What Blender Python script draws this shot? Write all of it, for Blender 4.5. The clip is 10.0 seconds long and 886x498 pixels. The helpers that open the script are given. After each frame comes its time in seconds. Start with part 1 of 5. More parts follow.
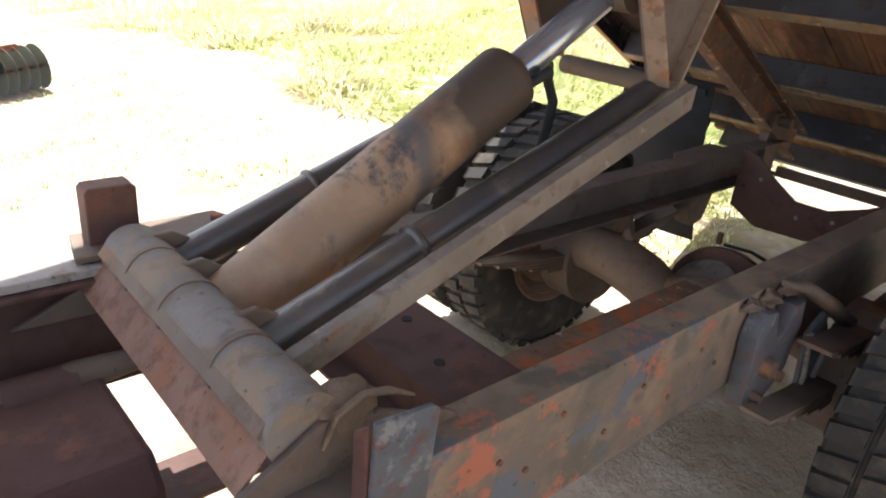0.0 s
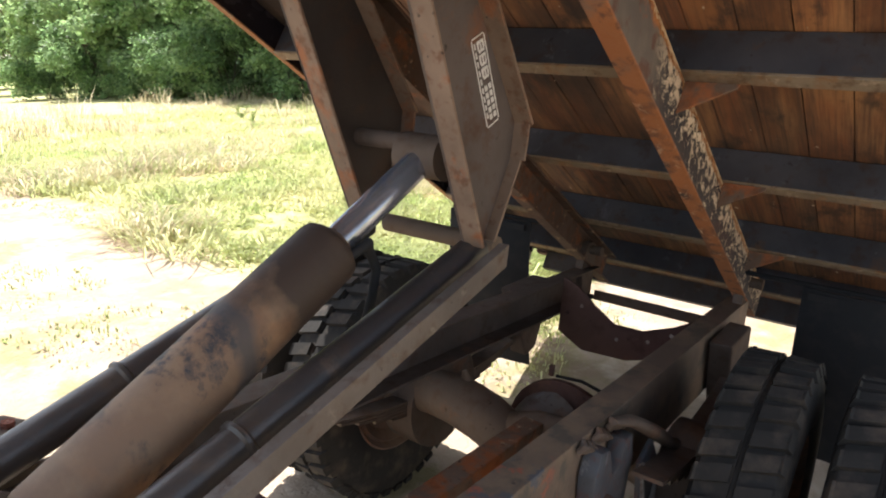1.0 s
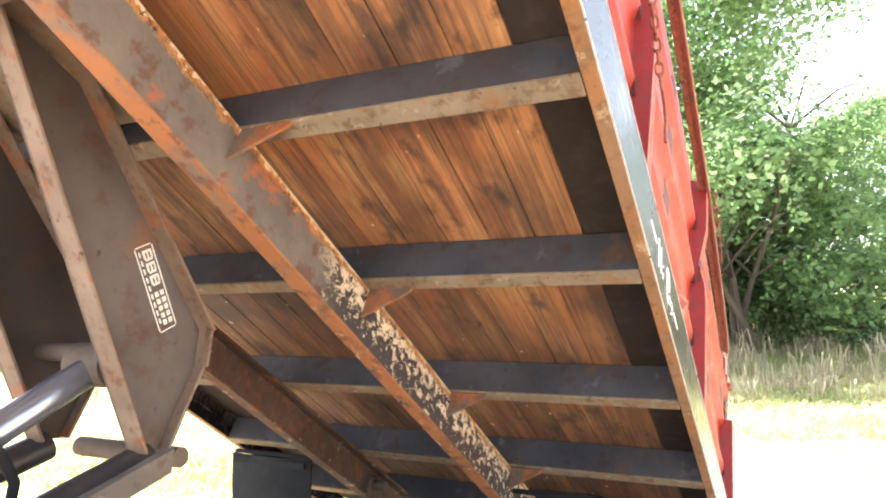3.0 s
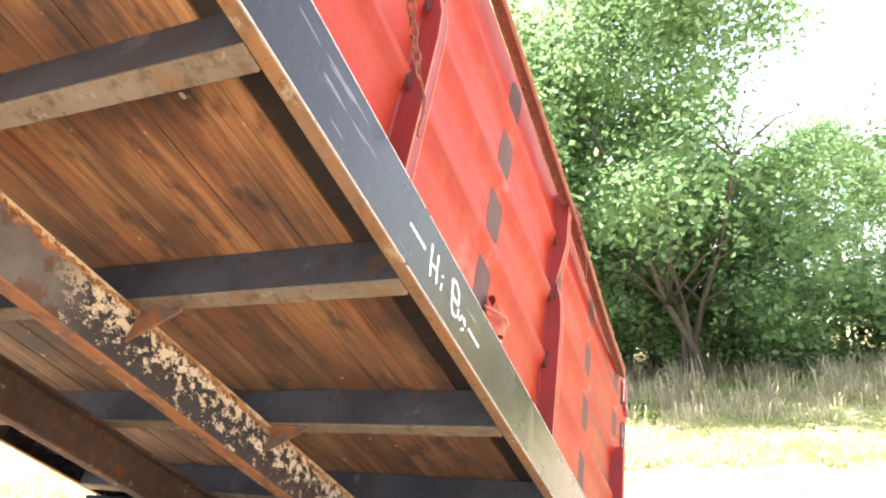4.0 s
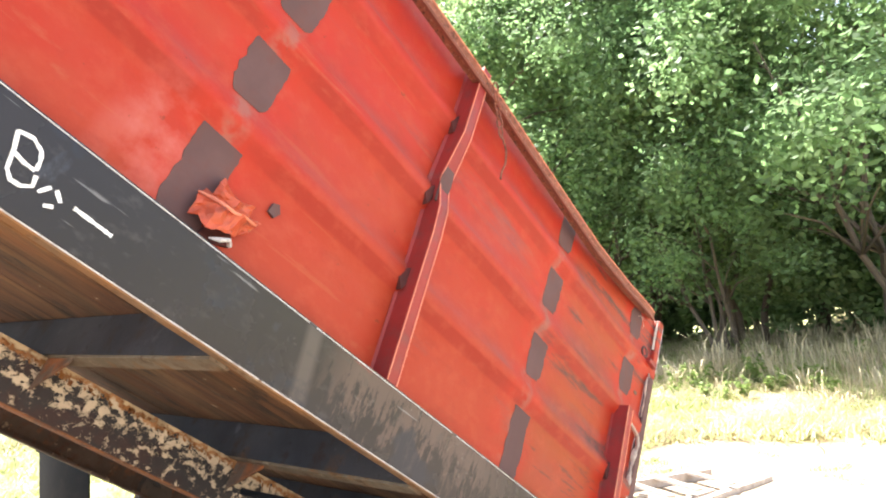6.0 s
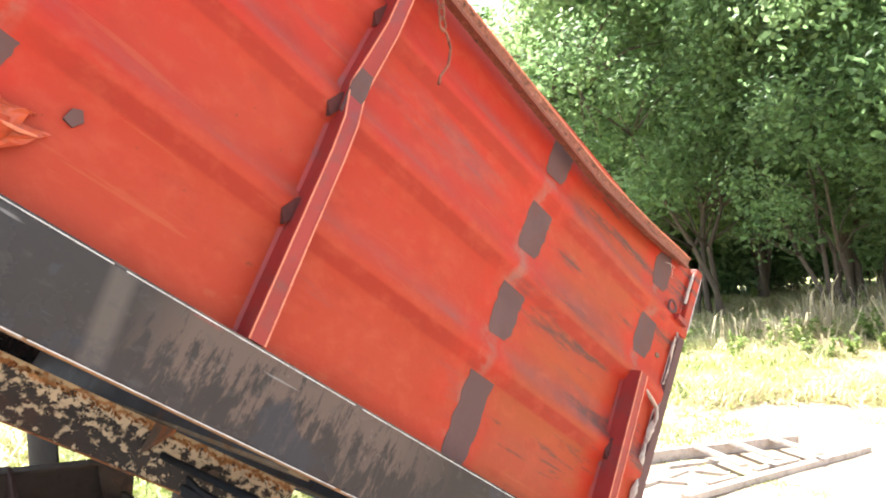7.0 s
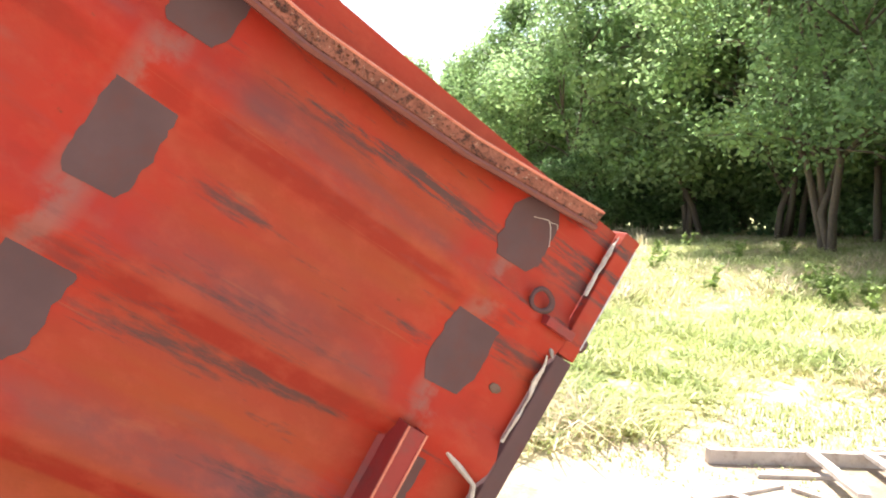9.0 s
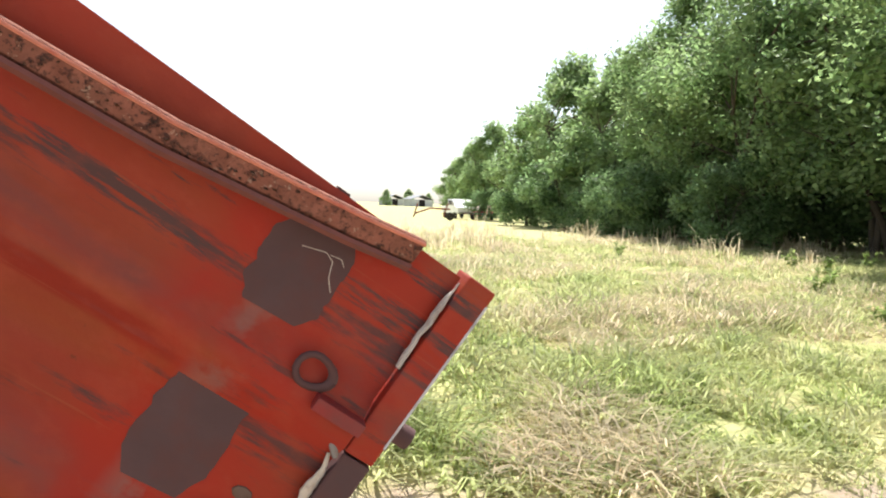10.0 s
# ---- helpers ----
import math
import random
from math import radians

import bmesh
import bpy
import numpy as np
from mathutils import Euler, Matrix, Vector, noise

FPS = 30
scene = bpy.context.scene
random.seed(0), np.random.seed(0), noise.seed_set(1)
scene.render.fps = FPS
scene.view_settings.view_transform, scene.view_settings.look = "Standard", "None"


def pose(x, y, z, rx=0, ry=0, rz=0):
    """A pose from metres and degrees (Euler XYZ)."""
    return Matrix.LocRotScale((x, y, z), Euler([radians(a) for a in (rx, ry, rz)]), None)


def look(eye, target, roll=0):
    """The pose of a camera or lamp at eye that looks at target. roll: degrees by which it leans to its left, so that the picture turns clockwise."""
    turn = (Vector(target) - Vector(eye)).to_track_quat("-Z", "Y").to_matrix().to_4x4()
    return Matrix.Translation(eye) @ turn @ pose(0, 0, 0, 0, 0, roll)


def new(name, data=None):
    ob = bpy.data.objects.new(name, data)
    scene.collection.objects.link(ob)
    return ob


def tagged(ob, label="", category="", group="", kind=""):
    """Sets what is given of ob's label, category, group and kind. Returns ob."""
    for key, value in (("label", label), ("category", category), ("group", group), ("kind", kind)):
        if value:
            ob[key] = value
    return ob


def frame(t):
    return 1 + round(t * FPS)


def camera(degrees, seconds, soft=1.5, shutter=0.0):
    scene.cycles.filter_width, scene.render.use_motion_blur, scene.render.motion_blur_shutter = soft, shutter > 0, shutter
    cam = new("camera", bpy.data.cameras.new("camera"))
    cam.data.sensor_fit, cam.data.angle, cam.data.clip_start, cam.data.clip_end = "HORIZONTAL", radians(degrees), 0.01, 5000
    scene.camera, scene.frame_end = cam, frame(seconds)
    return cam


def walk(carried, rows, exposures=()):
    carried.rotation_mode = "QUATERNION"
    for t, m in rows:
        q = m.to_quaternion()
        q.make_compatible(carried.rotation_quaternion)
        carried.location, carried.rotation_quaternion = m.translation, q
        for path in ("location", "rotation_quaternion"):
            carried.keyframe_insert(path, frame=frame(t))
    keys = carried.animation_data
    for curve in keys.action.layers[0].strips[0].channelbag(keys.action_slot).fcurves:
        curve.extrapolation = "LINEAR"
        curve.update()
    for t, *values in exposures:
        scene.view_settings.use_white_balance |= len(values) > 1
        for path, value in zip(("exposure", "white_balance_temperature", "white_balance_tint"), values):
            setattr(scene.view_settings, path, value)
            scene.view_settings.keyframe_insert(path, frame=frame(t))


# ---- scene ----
cam = camera(65.2, 10.0, soft=2.0)
# seconds, place, turn
PATH = [
    (0, -0.948, 0.033, 1.665, 64.68, 2.23, -40.36),
    (0.5, -0.919, 0.065, 1.711, 67.42, 3.53, -47.43),
    (1, -0.889, 0.033, 1.754, 74.11, 2.32, -53.86),
    (1.5, -0.871, -0.034, 1.776, 81.22, 2.55, -58.14),
    (2, -0.841, -0.179, 1.778, 87.94, 4.24, -60.03),
    (2.2, -0.833, -0.237, 1.771, 89.93, 4.33, -60.06),
    (3.3, -0.639, -0.472, 1.538, 96.30, 4.56, -65.45),
    (3.5, -0.568, -0.528, 1.537, 96.31, 5.00, -66.22),
    (4, -0.374, -0.745, 1.503, 98.00, 5.69, -66.46),
    (4.5, -0.166, -0.914, 1.476, 97.19, 4.23, -63.95),
    (5, 0.117, -1.032, 1.437, 96.44, 4.87, -60.19),
    (5.2, 0.223, -1.075, 1.432, 96.51, 6.09, -58.40),
    (6.3, 0.818, -1.316, 1.250, 96.05, 4.43, -47.84),
    (6.5, 0.938, -1.306, 1.255, 94.83, 3.48, -46.19),
    (7, 1.244, -1.319, 1.241, 93.30, 5.14, -42.26),
    (7.5, 1.584, -1.336, 1.250, 91.22, 3.37, -37.58),
    (8, 1.965, -1.222, 1.228, 88.58, 2.30, -33.48),
    (8.5, 2.331, -1.162, 1.234, 87.07, 2.73, -30.88),
    (9, 2.711, -1.121, 1.281, 86.58, 0.81, -25.86),
    (9.5, 3.055, -1.003, 1.297, 86.28, -2.65, -22.00),
    (10, 3.371, -0.914, 1.317, 86.27, -1.88, -12.62),
]
EXPOSURES = [(0.0, 2.0), (0.5, 2.0), (1.0, 1.45), (1.5, 1.4), (2.1, 2.25), (2.6, 2.65), (3.3, 3.1), (3.7, 2.95), (4.3, 2.6), (5.0, 2.4), (6.4, 2.4), (7.5, 2.22), (8.5, 2.08), (9.0, 1.9), (9.5, 1.45), (10.0, 0.95)]
walk(cam, [(t, pose(x, y, z, rx, ry, rz)) for t, x, y, z, rx, ry, rz in PATH], EXPOSURES)

# ---- light ----
SUN_WAY = Vector((0.22, 0.44, 1.0)).normalized()
world = bpy.data.worlds.new("sky")
scene.world = world
world.use_nodes = True
wn = world.node_tree
sky = wn.nodes.new("ShaderNodeTexSky")
sky.sky_type, sky.sun_disc = "NISHITA", False
sky.sun_elevation = math.asin(SUN_WAY.z)
sky.sun_rotation = math.atan2(SUN_WAY.x, SUN_WAY.y)
sky.dust_density, sky.air_density = 1.3, 1.0
haze = wn.nodes.new("ShaderNodeHueSaturation")
haze.inputs["Saturation"].default_value = 0.55
wn.links.new(sky.outputs[0], haze.inputs["Color"])
wn.links.new(haze.outputs[0], wn.nodes["Background"].inputs[0])
wn.nodes["Background"].inputs[1].default_value = 0.125
sun_data = bpy.data.lights.new("sun", "SUN")
sun_data.energy, sun_data.angle, sun_data.color = 4.9, radians(0.53), (1.0, 0.965, 0.925)
sun = new("sun", sun_data)
sun.matrix_world = look(SUN_WAY * 50, (0, 0, 0))


# ---- materials ----
class Mat:
    """A node material, built up layer by layer over object coordinates."""

    def __init__(self, name, base, rough=0.6, metal=0.0, spec=0.5):
        self.m = bpy.data.materials.new(name)
        self.m.use_nodes = True
        self.t = self.m.node_tree
        self.b = self.t.nodes["Principled BSDF"]
        self.b.inputs["Roughness"].default_value = rough
        self.b.inputs["Metallic"].default_value = metal
        self.b.inputs["Specular IOR Level"].default_value = spec
        self.co = self.t.nodes.new("ShaderNodeTexCoord").outputs["Object"]
        rgb = self.t.nodes.new("ShaderNodeRGB")
        rgb.outputs[0].default_value = (*base, 1)
        self.c = rgb.outputs[0]
        self.h = None

    def node(self, kind, **values):
        n = self.t.nodes.new(kind)
        for k, v in values.items():
            n.inputs[k].default_value = v
        return n

    def map(self, scale=(1, 1, 1), turn=(0, 0, 0), shift=(0, 0, 0)):
        n = self.node("ShaderNodeMapping", Scale=scale, Rotation=[radians(a) for a in turn], Location=shift)
        self.t.links.new(self.co, n.inputs["Vector"])
        return n.outputs[0]

    def noise(self, scale, detail=4.0, rough=0.55, stretch=(1, 1, 1), shift=(0, 0, 0), twist=0.0):
        n = self.node("ShaderNodeTexNoise", Scale=scale, Detail=detail, Roughness=rough, Distortion=twist)
        self.t.links.new(self.map(stretch, shift=shift), n.inputs["Vector"])
        return n.outputs["Fac"]

    def step(self, value, lo, hi, to_lo=0.0, to_hi=1.0):
        n = self.node("ShaderNodeMapRange")
        n.clamp = True
        for k, v in zip(("From Min", "From Max", "To Min", "To Max"), (lo, hi, to_lo, to_hi)):
            n.inputs[k].default_value = v
        self.t.links.new(value, n.inputs["Value"])
        return n.outputs[0]

    def math(self, op, a, b=0.0):
        n = self.t.nodes.new("ShaderNodeMath")
        n.operation = op
        for i, v in enumerate((a, b)):
            if isinstance(v, (int, float)):
                n.inputs[i].default_value = v
            else:
                self.t.links.new(v, n.inputs[i])
        return n.outputs[0]

    def axis(self, name):
        n = self.t.nodes.new("ShaderNodeSeparateXYZ")
        self.t.links.new(self.co, n.inputs[0])
        return n.outputs[name]

    def mix(self, color, mask, amount=1.0, blend="MIX"):
        n = self.t.nodes.new("ShaderNodeMix")
        n.data_type, n.blend_type = "RGBA", blend
        self.t.links.new(self.math("MULTIPLY", mask, amount), n.inputs["Factor"])
        self.t.links.new(self.c, n.inputs["A"])
        n.inputs["B"].default_value = (*color, 1)
        self.c = n.outputs["Result"]
        return self

    def blotch(self, color, scale, lo, hi, amount=1.0, detail=5.0, stretch=(1, 1, 1), shift=(0, 0, 0), rough=0.6, blend="MIX", twist=0.0):
        mask = self.step(self.noise(scale, detail, rough, stretch, shift, twist), lo, hi)
        self.mix(color, mask, amount, blend)
        return mask

    def vary(self, spread=0.25, island=False):
        """Lightness by piece."""
        n = self.t.nodes.new("ShaderNodeNewGeometry" if island else "ShaderNodeObjectInfo")
        v = self.step(n.outputs["Random Per Island" if island else "Random"], 0, 1, 1 - spread, 1 + spread)
        h = self.node("ShaderNodeHueSaturation")
        self.t.links.new(v, h.inputs["Value"])
        self.t.links.new(self.c, h.inputs["Color"])
        self.c = h.outputs[0]
        return self

    def relief(self, scale, depth, detail=5.0, stretch=(1, 1, 1), mask=None):
        f = mask if mask is not None else self.noise(scale, detail, 0.6, stretch)
        n = self.node("ShaderNodeBump", Strength=1.0, Distance=depth)
        self.t.links.new(f, n.inputs["Height"])
        if self.h is not None:
            self.t.links.new(self.h, n.inputs["Normal"])
        self.h = n.outputs[0]
        return self

    def gloss(self, mask, lo, hi):
        self.t.links.new(self.step(mask, 0, 1, lo, hi), self.b.inputs["Roughness"])
        return self

    def done(self):
        self.t.links.new(self.c, self.b.inputs["Base Color"])
        if self.h is not None:
            self.t.links.new(self.h, self.b.inputs["Normal"])
        return self.m


# bed coordinates, stretched to fit the camera's view: a little over the rear half of the plan, a little higher at the
# sides
STRETCH = ((1.25, 0.0), (1.95, 0.022), (2.508, 0.097), (3.0, 0.190), (3.10, 0.195), (3.14, 0.222), (3.19, 0.236))


def bed_x(x):
    if x <= STRETCH[0][0]:
        return x
    for (a, da), (b, db) in zip(STRETCH, STRETCH[1:]):
        if x <= b:
            return x + da + (db - da) * (x - a) / (b - a)
    return x + STRETCH[-1][1]


def bed_z(z):
    return z if z <= 0.17 else 0.17 + (z - 0.17) * 1.082


def red_paint():
    m = Mat("faded red paint", (0.325, 0.018, 0.006), 0.5, 0.0, 0.28)
    x, z = m.axis("X"), m.axis("Z")
    m.blotch((0.295, 0.034, 0.011), 1.6, 0.40, 0.60, 0.75, 4, (0.6, 1, 1))
    m.blotch((0.315, 0.047, 0.017), 4.5, 0.52, 0.70, 0.5, 7, (0.7, 1, 1), (3, 0, 9))
    # the rear end is more faded, in streaks along the sheet
    rear = m.step(x, bed_x(2.42), bed_x(2.62))
    m.mix((0.23, 0.044, 0.018), m.math("MULTIPLY", rear, m.step(m.noise(2.5, 5, 0.6, (0.5, 1, 1.6)), 0.35, 0.6)), 0.7)
    m.mix((0.27, 0.056, 0.009), m.math("MULTIPLY", rear, m.step(m.noise(3.0, 5, 0.6, (0.25, 1, 2.2), (4, 0, 2)), 0.5, 0.68)), 0.6)
    # shade on each rib's lower slope is painted as a deeper red, dust lies above it
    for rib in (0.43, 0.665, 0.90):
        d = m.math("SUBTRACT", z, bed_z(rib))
        rib_shade = m.math("MULTIPLY", m.step(d, -0.055, -0.048), m.step(d, -0.022, -0.014, 1, 0))
        m.mix((0.241, 0.013, 0.004), m.math("MULTIPLY", rib_shade, m.step(m.noise(5, 5, 0.6, (0.4, 1, 1)), 0.28, 0.48)), 0.85)
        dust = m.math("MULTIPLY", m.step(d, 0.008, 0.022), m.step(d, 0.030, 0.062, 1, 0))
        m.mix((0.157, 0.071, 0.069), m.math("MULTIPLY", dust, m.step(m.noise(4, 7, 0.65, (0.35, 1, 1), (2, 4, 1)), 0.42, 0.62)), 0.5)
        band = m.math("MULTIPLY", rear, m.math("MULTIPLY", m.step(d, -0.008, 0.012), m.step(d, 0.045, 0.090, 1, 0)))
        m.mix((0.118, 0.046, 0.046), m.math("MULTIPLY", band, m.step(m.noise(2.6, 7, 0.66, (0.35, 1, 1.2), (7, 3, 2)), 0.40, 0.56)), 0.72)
    # the last stretch before the rear post keeps its red
    m.mix((0.325, 0.020, 0.006), m.math("MULTIPLY", m.step(x, bed_x(2.93), bed_x(2.985)), m.step(m.noise(6, 6, 0.6, (0.8, 1, 1), (4, 4, 1)), 0.36, 0.52)), 0.8)
    # brighter paint beside the bare columns, worn pale where the stakes crossed the ribs
    for at in (1.34, 2.475, 3.015):
        off = m.math("ABSOLUTE", m.math("SUBTRACT", x, bed_x(at)))
        near = m.step(off, 0.075, 0.135, 1, 0)
        m.mix((0.349, 0.017, 0.004), m.math("MULTIPLY", near, m.step(m.noise(7, 4), 0.38, 0.55)), 0.75)
        core = m.step(off, 0.012, 0.042, 1, 0)
        m.mix((0.205, 0.126, 0.100), m.math("MULTIPLY", core, m.step(m.noise(14, 6), 0.46, 0.58)), 0.55)
    pink = m.math("MULTIPLY", m.step(m.math("ABSOLUTE", m.math("SUBTRACT", x, 1.235)), 0.03, 0.11, 1, 0), m.step(z, 0.48, 0.36))
    m.mix((0.42, 0.125, 0.105), m.math("MULTIPLY", pink, m.step(m.noise(6, 5, 0.6, (1, 1, 1), (3, 2, 6)), 0.42, 0.60)), 0.8)
    m.mix((0.066, 0.034, 0.032), m.math("MULTIPLY", rear, m.step(m.noise(3.2, 8, 0.72, (0.35, 1, 2.6), (1, 3, 7)), 0.575, 0.63)), 0.85)
    m.mix((0.060, 0.032, 0.029), m.math("MULTIPLY", rear, m.step(m.noise(7, 8, 0.75, (0.22, 1, 2.4), (6, 1, 2)), 0.60, 0.65)), 0.8)
    high = m.math("MULTIPLY", rear, m.step(z, bed_z(0.93), bed_z(0.97)))
    m.mix((0.062, 0.036, 0.034), m.math("MULTIPLY", high, m.step(m.noise(5, 9, 0.74, (0.30, 1, 3.4), (8, 2, 5)), 0.54, 0.58)), 0.9)
    m.blotch((0.132, 0.058, 0.058), 2.4, 0.58, 0.70, 0.6, 7, (0.3, 1, 2.0), (9, 1, 0), 0.68)
    m.blotch((0.33, 0.092, 0.040), 9, 0.64, 0.72, 0.45, 8, (0.5, 1, 1.4), (5, 5, 1))
    m.blotch((0.360, 0.140, 0.056), 22, 0.66, 0.69, 0.16, 4, (0.07, 1, 2.2), (2, 2, 8))
    m.blotch((0.072, 0.028, 0.010), 38, 0.70, 0.76, 0.7, 4)
    m.blotch((0.36, 0.060, 0.026), 24, 0.50, 0.68, 0.35, 6, (0.7, 1, 1), (1, 9, 4))
    m.blotch((0.20, 0.018, 0.006), 13, 0.56, 0.72, 0.4, 7, (0.6, 1, 1.2), (6, 6, 2))
    m.relief(3.0, 0.010, 2).relief(14, 0.0012, 4).relief(90, 0.0006)
    m.gloss(m.noise(6, 5), 0.42, 0.68)
    return m.done()


def worn_steel(name, base, rust, rust_at, pale=None, rough=0.65, scale=6.0, dust=0.35, seed=0.0, spec=0.22):
    m = Mat(name, base, rough, 0.0, spec)
    m.blotch([c * 1.7 + 0.01 for c in base], scale * 0.6, 0.4, 0.65, 0.6, 5, shift=(seed, 2, 1))
    mask = m.blotch(rust, scale, rust_at, rust_at + 0.10, 0.95, 8, shift=(1, seed, 4), rough=0.65)
    m.blotch([c * 0.45 for c in rust], scale * 3.1, 0.52, 0.66, 0.7, 6, shift=(3, 1, seed))
    if pale:
        m.blotch(pale, scale * 1.7, 0.60, 0.66, 0.95, 7, shift=(seed, 5, 5), rough=0.7)
    m.blotch((0.22, 0.158, 0.108), scale * 0.35, 0.40, 0.75, dust, 4, shift=(5, seed, 0))
    m.blotch((0.02, 0.015, 0.012), scale * 7, 0.66, 0.74, 0.7, 3)
    m.relief(0, 0.0015, mask=mask).relief(120, 0.0008)
    m.gloss(m.noise(scale * 2, 5), rough - 0.15, rough + 0.2)
    return m.done()


def sill_paint():
    m = Mat("blue-grey painted steel", (0.016, 0.014, 0.018), 0.3, 0.0, 0.28)
    m.blotch((0.026, 0.024, 0.029), 2.0, 0.42, 0.66, 0.7, 6)
    x, z = m.axis("X"), m.axis("Z")
    # a stretch scraped to brown primer, in strokes across the sill
    zone = m.math("MULTIPLY", m.step(x, 1.74, 1.86), m.step(x, 2.35, 2.58, 1, 0))
    strokes = m.noise(15, 9, 0.75, (3.0, 1, 0.8), (2, 0, 1))
    edge = m.math("ADD", strokes, m.step(z, 0.03, 0.15, -0.12, 0.07))
    m.mix((0.092, 0.064, 0.057), m.math("MULTIPLY", zone, m.step(edge, 0.44, 0.52)), 0.9)
    m.mix((0.085, 0.072, 0.068), m.step(m.math("ABSOLUTE", m.math("SUBTRACT", m.math("ADD", x, m.math("MULTIPLY", z, 0.2)), 1.74)), 0.012, 0.030, 1, 0), 0.8)
    m.blotch((0.22, 0.215, 0.215), 9, 0.665, 0.69, 0.5, 8, (0.35, 1, 2.5), (5, 0, 3), 0.7)
    m.blotch((0.018, 0.022, 0.035), 5, 0.60, 0.66, 0.8, 6, (1, 1, 1), (8, 2, 0))
    m.blotch((0.050, 0.047, 0.050), 45, 0.57, 0.70, 0.5, 6, (0.6, 1, 1), (4, 1, 9))
    m.blotch((0.075, 0.090, 0.125), 6, 0.63, 0.70, 0.6, 7, (0.8, 1, 0.5), (2, 8, 4))
    m.blotch((0.22, 0.22, 0.225), 30, 0.665, 0.69, 0.55, 3, (0.10, 1, 1.6), (3, 3, 3))
    m.blotch((0.16, 0.05, 0.045), 9, 0.68, 0.72, 0.6, 5, (0.4, 1, 2), (1, 6, 3))
    m.relief(0, 0.0006, mask=strokes).relief(150, 0.0003)
    m.gloss(m.noise(8, 5), 0.16, 0.36)
    return m.done()


def plank_wood():
    m = Mat("old floor plank", (0.37, 0.155, 0.055), 0.75)
    m.vary(0.45)
    m.blotch((0.54, 0.285, 0.115), 3.0, 0.46, 0.64, 0.85, 6, (0.5, 3, 1))
    m.blotch((0.34, 0.10, 0.028), 2.2, 0.48, 0.62, 0.7, 6, (0.9, 2, 1), (4, 7, 2))
    m.blotch((0.085, 0.045, 0.028), 5.0, 0.44, 0.66, 0.85, 8, (0.35, 9, 1), rough=0.7)
    ring = m.noise(9, 6, 0.6, (0.25, 9, 1), twist=0.6)
    m.mix((0.085, 0.040, 0.022), m.step(ring, 0.52, 0.66), 0.55)
    # water and soot stains, and dark ends against the sill
    m.blotch((0.030, 0.020, 0.016), 1.7, 0.46, 0.64, 0.85, 7, (0.8, 1.6, 1))
    m.blotch((0.030, 0.020, 0.016), 4.0, 0.56, 0.66, 0.8, 7, (1.3, 2.2, 1), (3, 3, 3))
    # shade under the rear of the floor, put into the planks' colour
    rear_shade = m.step(m.math("ADD", m.axis("X"), m.math("MULTIPLY", m.noise(2, 5), 0.9)), 0.9, 1.9)
    m.mix((0.030, 0.022, 0.018), rear_shade, 0.55)
    m.blotch((0.55, 0.45, 0.33), 30, 0.72, 0.76, 0.8, 2, (0.6, 1, 1))
    m.relief(0, 0.002, mask=ring)
    return m.done()


def sub_rail_steel():
    """Grey-brown paint with rust, pale scale clinging to the upper edge and over the rear half."""
    m = Mat("rusted sub-frame rail", (0.105, 0.088, 0.075), 0.75)
    x, z = m.axis("X"), m.axis("Z")
    m.blotch((0.19, 0.155, 0.12), 5, 0.42, 0.62, 0.6, 6)
    m.blotch((0.30, 0.085, 0.030), 6.5, 0.54, 0.61, 0.95, 8, (0.7, 1, 1), (2, 0, 6), 0.66)
    m.blotch((0.10, 0.04, 0.022), 17, 0.54, 0.62, 0.8, 7)
    back = m.step(m.math("ADD", x, m.math("MULTIPLY", m.noise(3, 4), 0.7)), 1.0, 1.2)
    m.mix((0.026, 0.022, 0.023), back, 0.9)
    fl = m.noise(40, 10, 0.76, (0.75, 1, 1), (7, 3, 1))
    flake = m.math("MULTIPLY", back, m.step(m.math("ADD", fl, m.step(z, -0.13, -0.02, -0.05, 0.06)), 0.515, 0.535))
    m.mix((0.66, 0.53, 0.37), flake, 0.97)
    edge = m.math("ADD", m.noise(22, 8, 0.7), m.step(z, -0.050, -0.012, -0.30, 0.12))
    m.mix((0.42, 0.17, 0.045), m.step(edge, 0.42, 0.50), 0.9)
    crust = m.step(edge, 0.56, 0.60)
    m.mix((0.62, 0.46, 0.27), crust, 0.95)
    low = m.step(z, -0.149, -0.1455, 1, 0)
    m.mix((0.33, 0.12, 0.038), m.math("MULTIPLY", low, m.step(m.noise(8, 6), 0.34, 0.50)), 0.9)
    m.mix((0.09, 0.045, 0.03), m.math("MULTIPLY", low, m.step(m.noise(14, 7, 0.7, (1, 1, 1), (4, 4, 4)), 0.54, 0.62)), 0.8)
    m.relief(0, 0.003, mask=crust).relief(0, 0.002, mask=flake).relief(60, 0.002)
    return m.done()


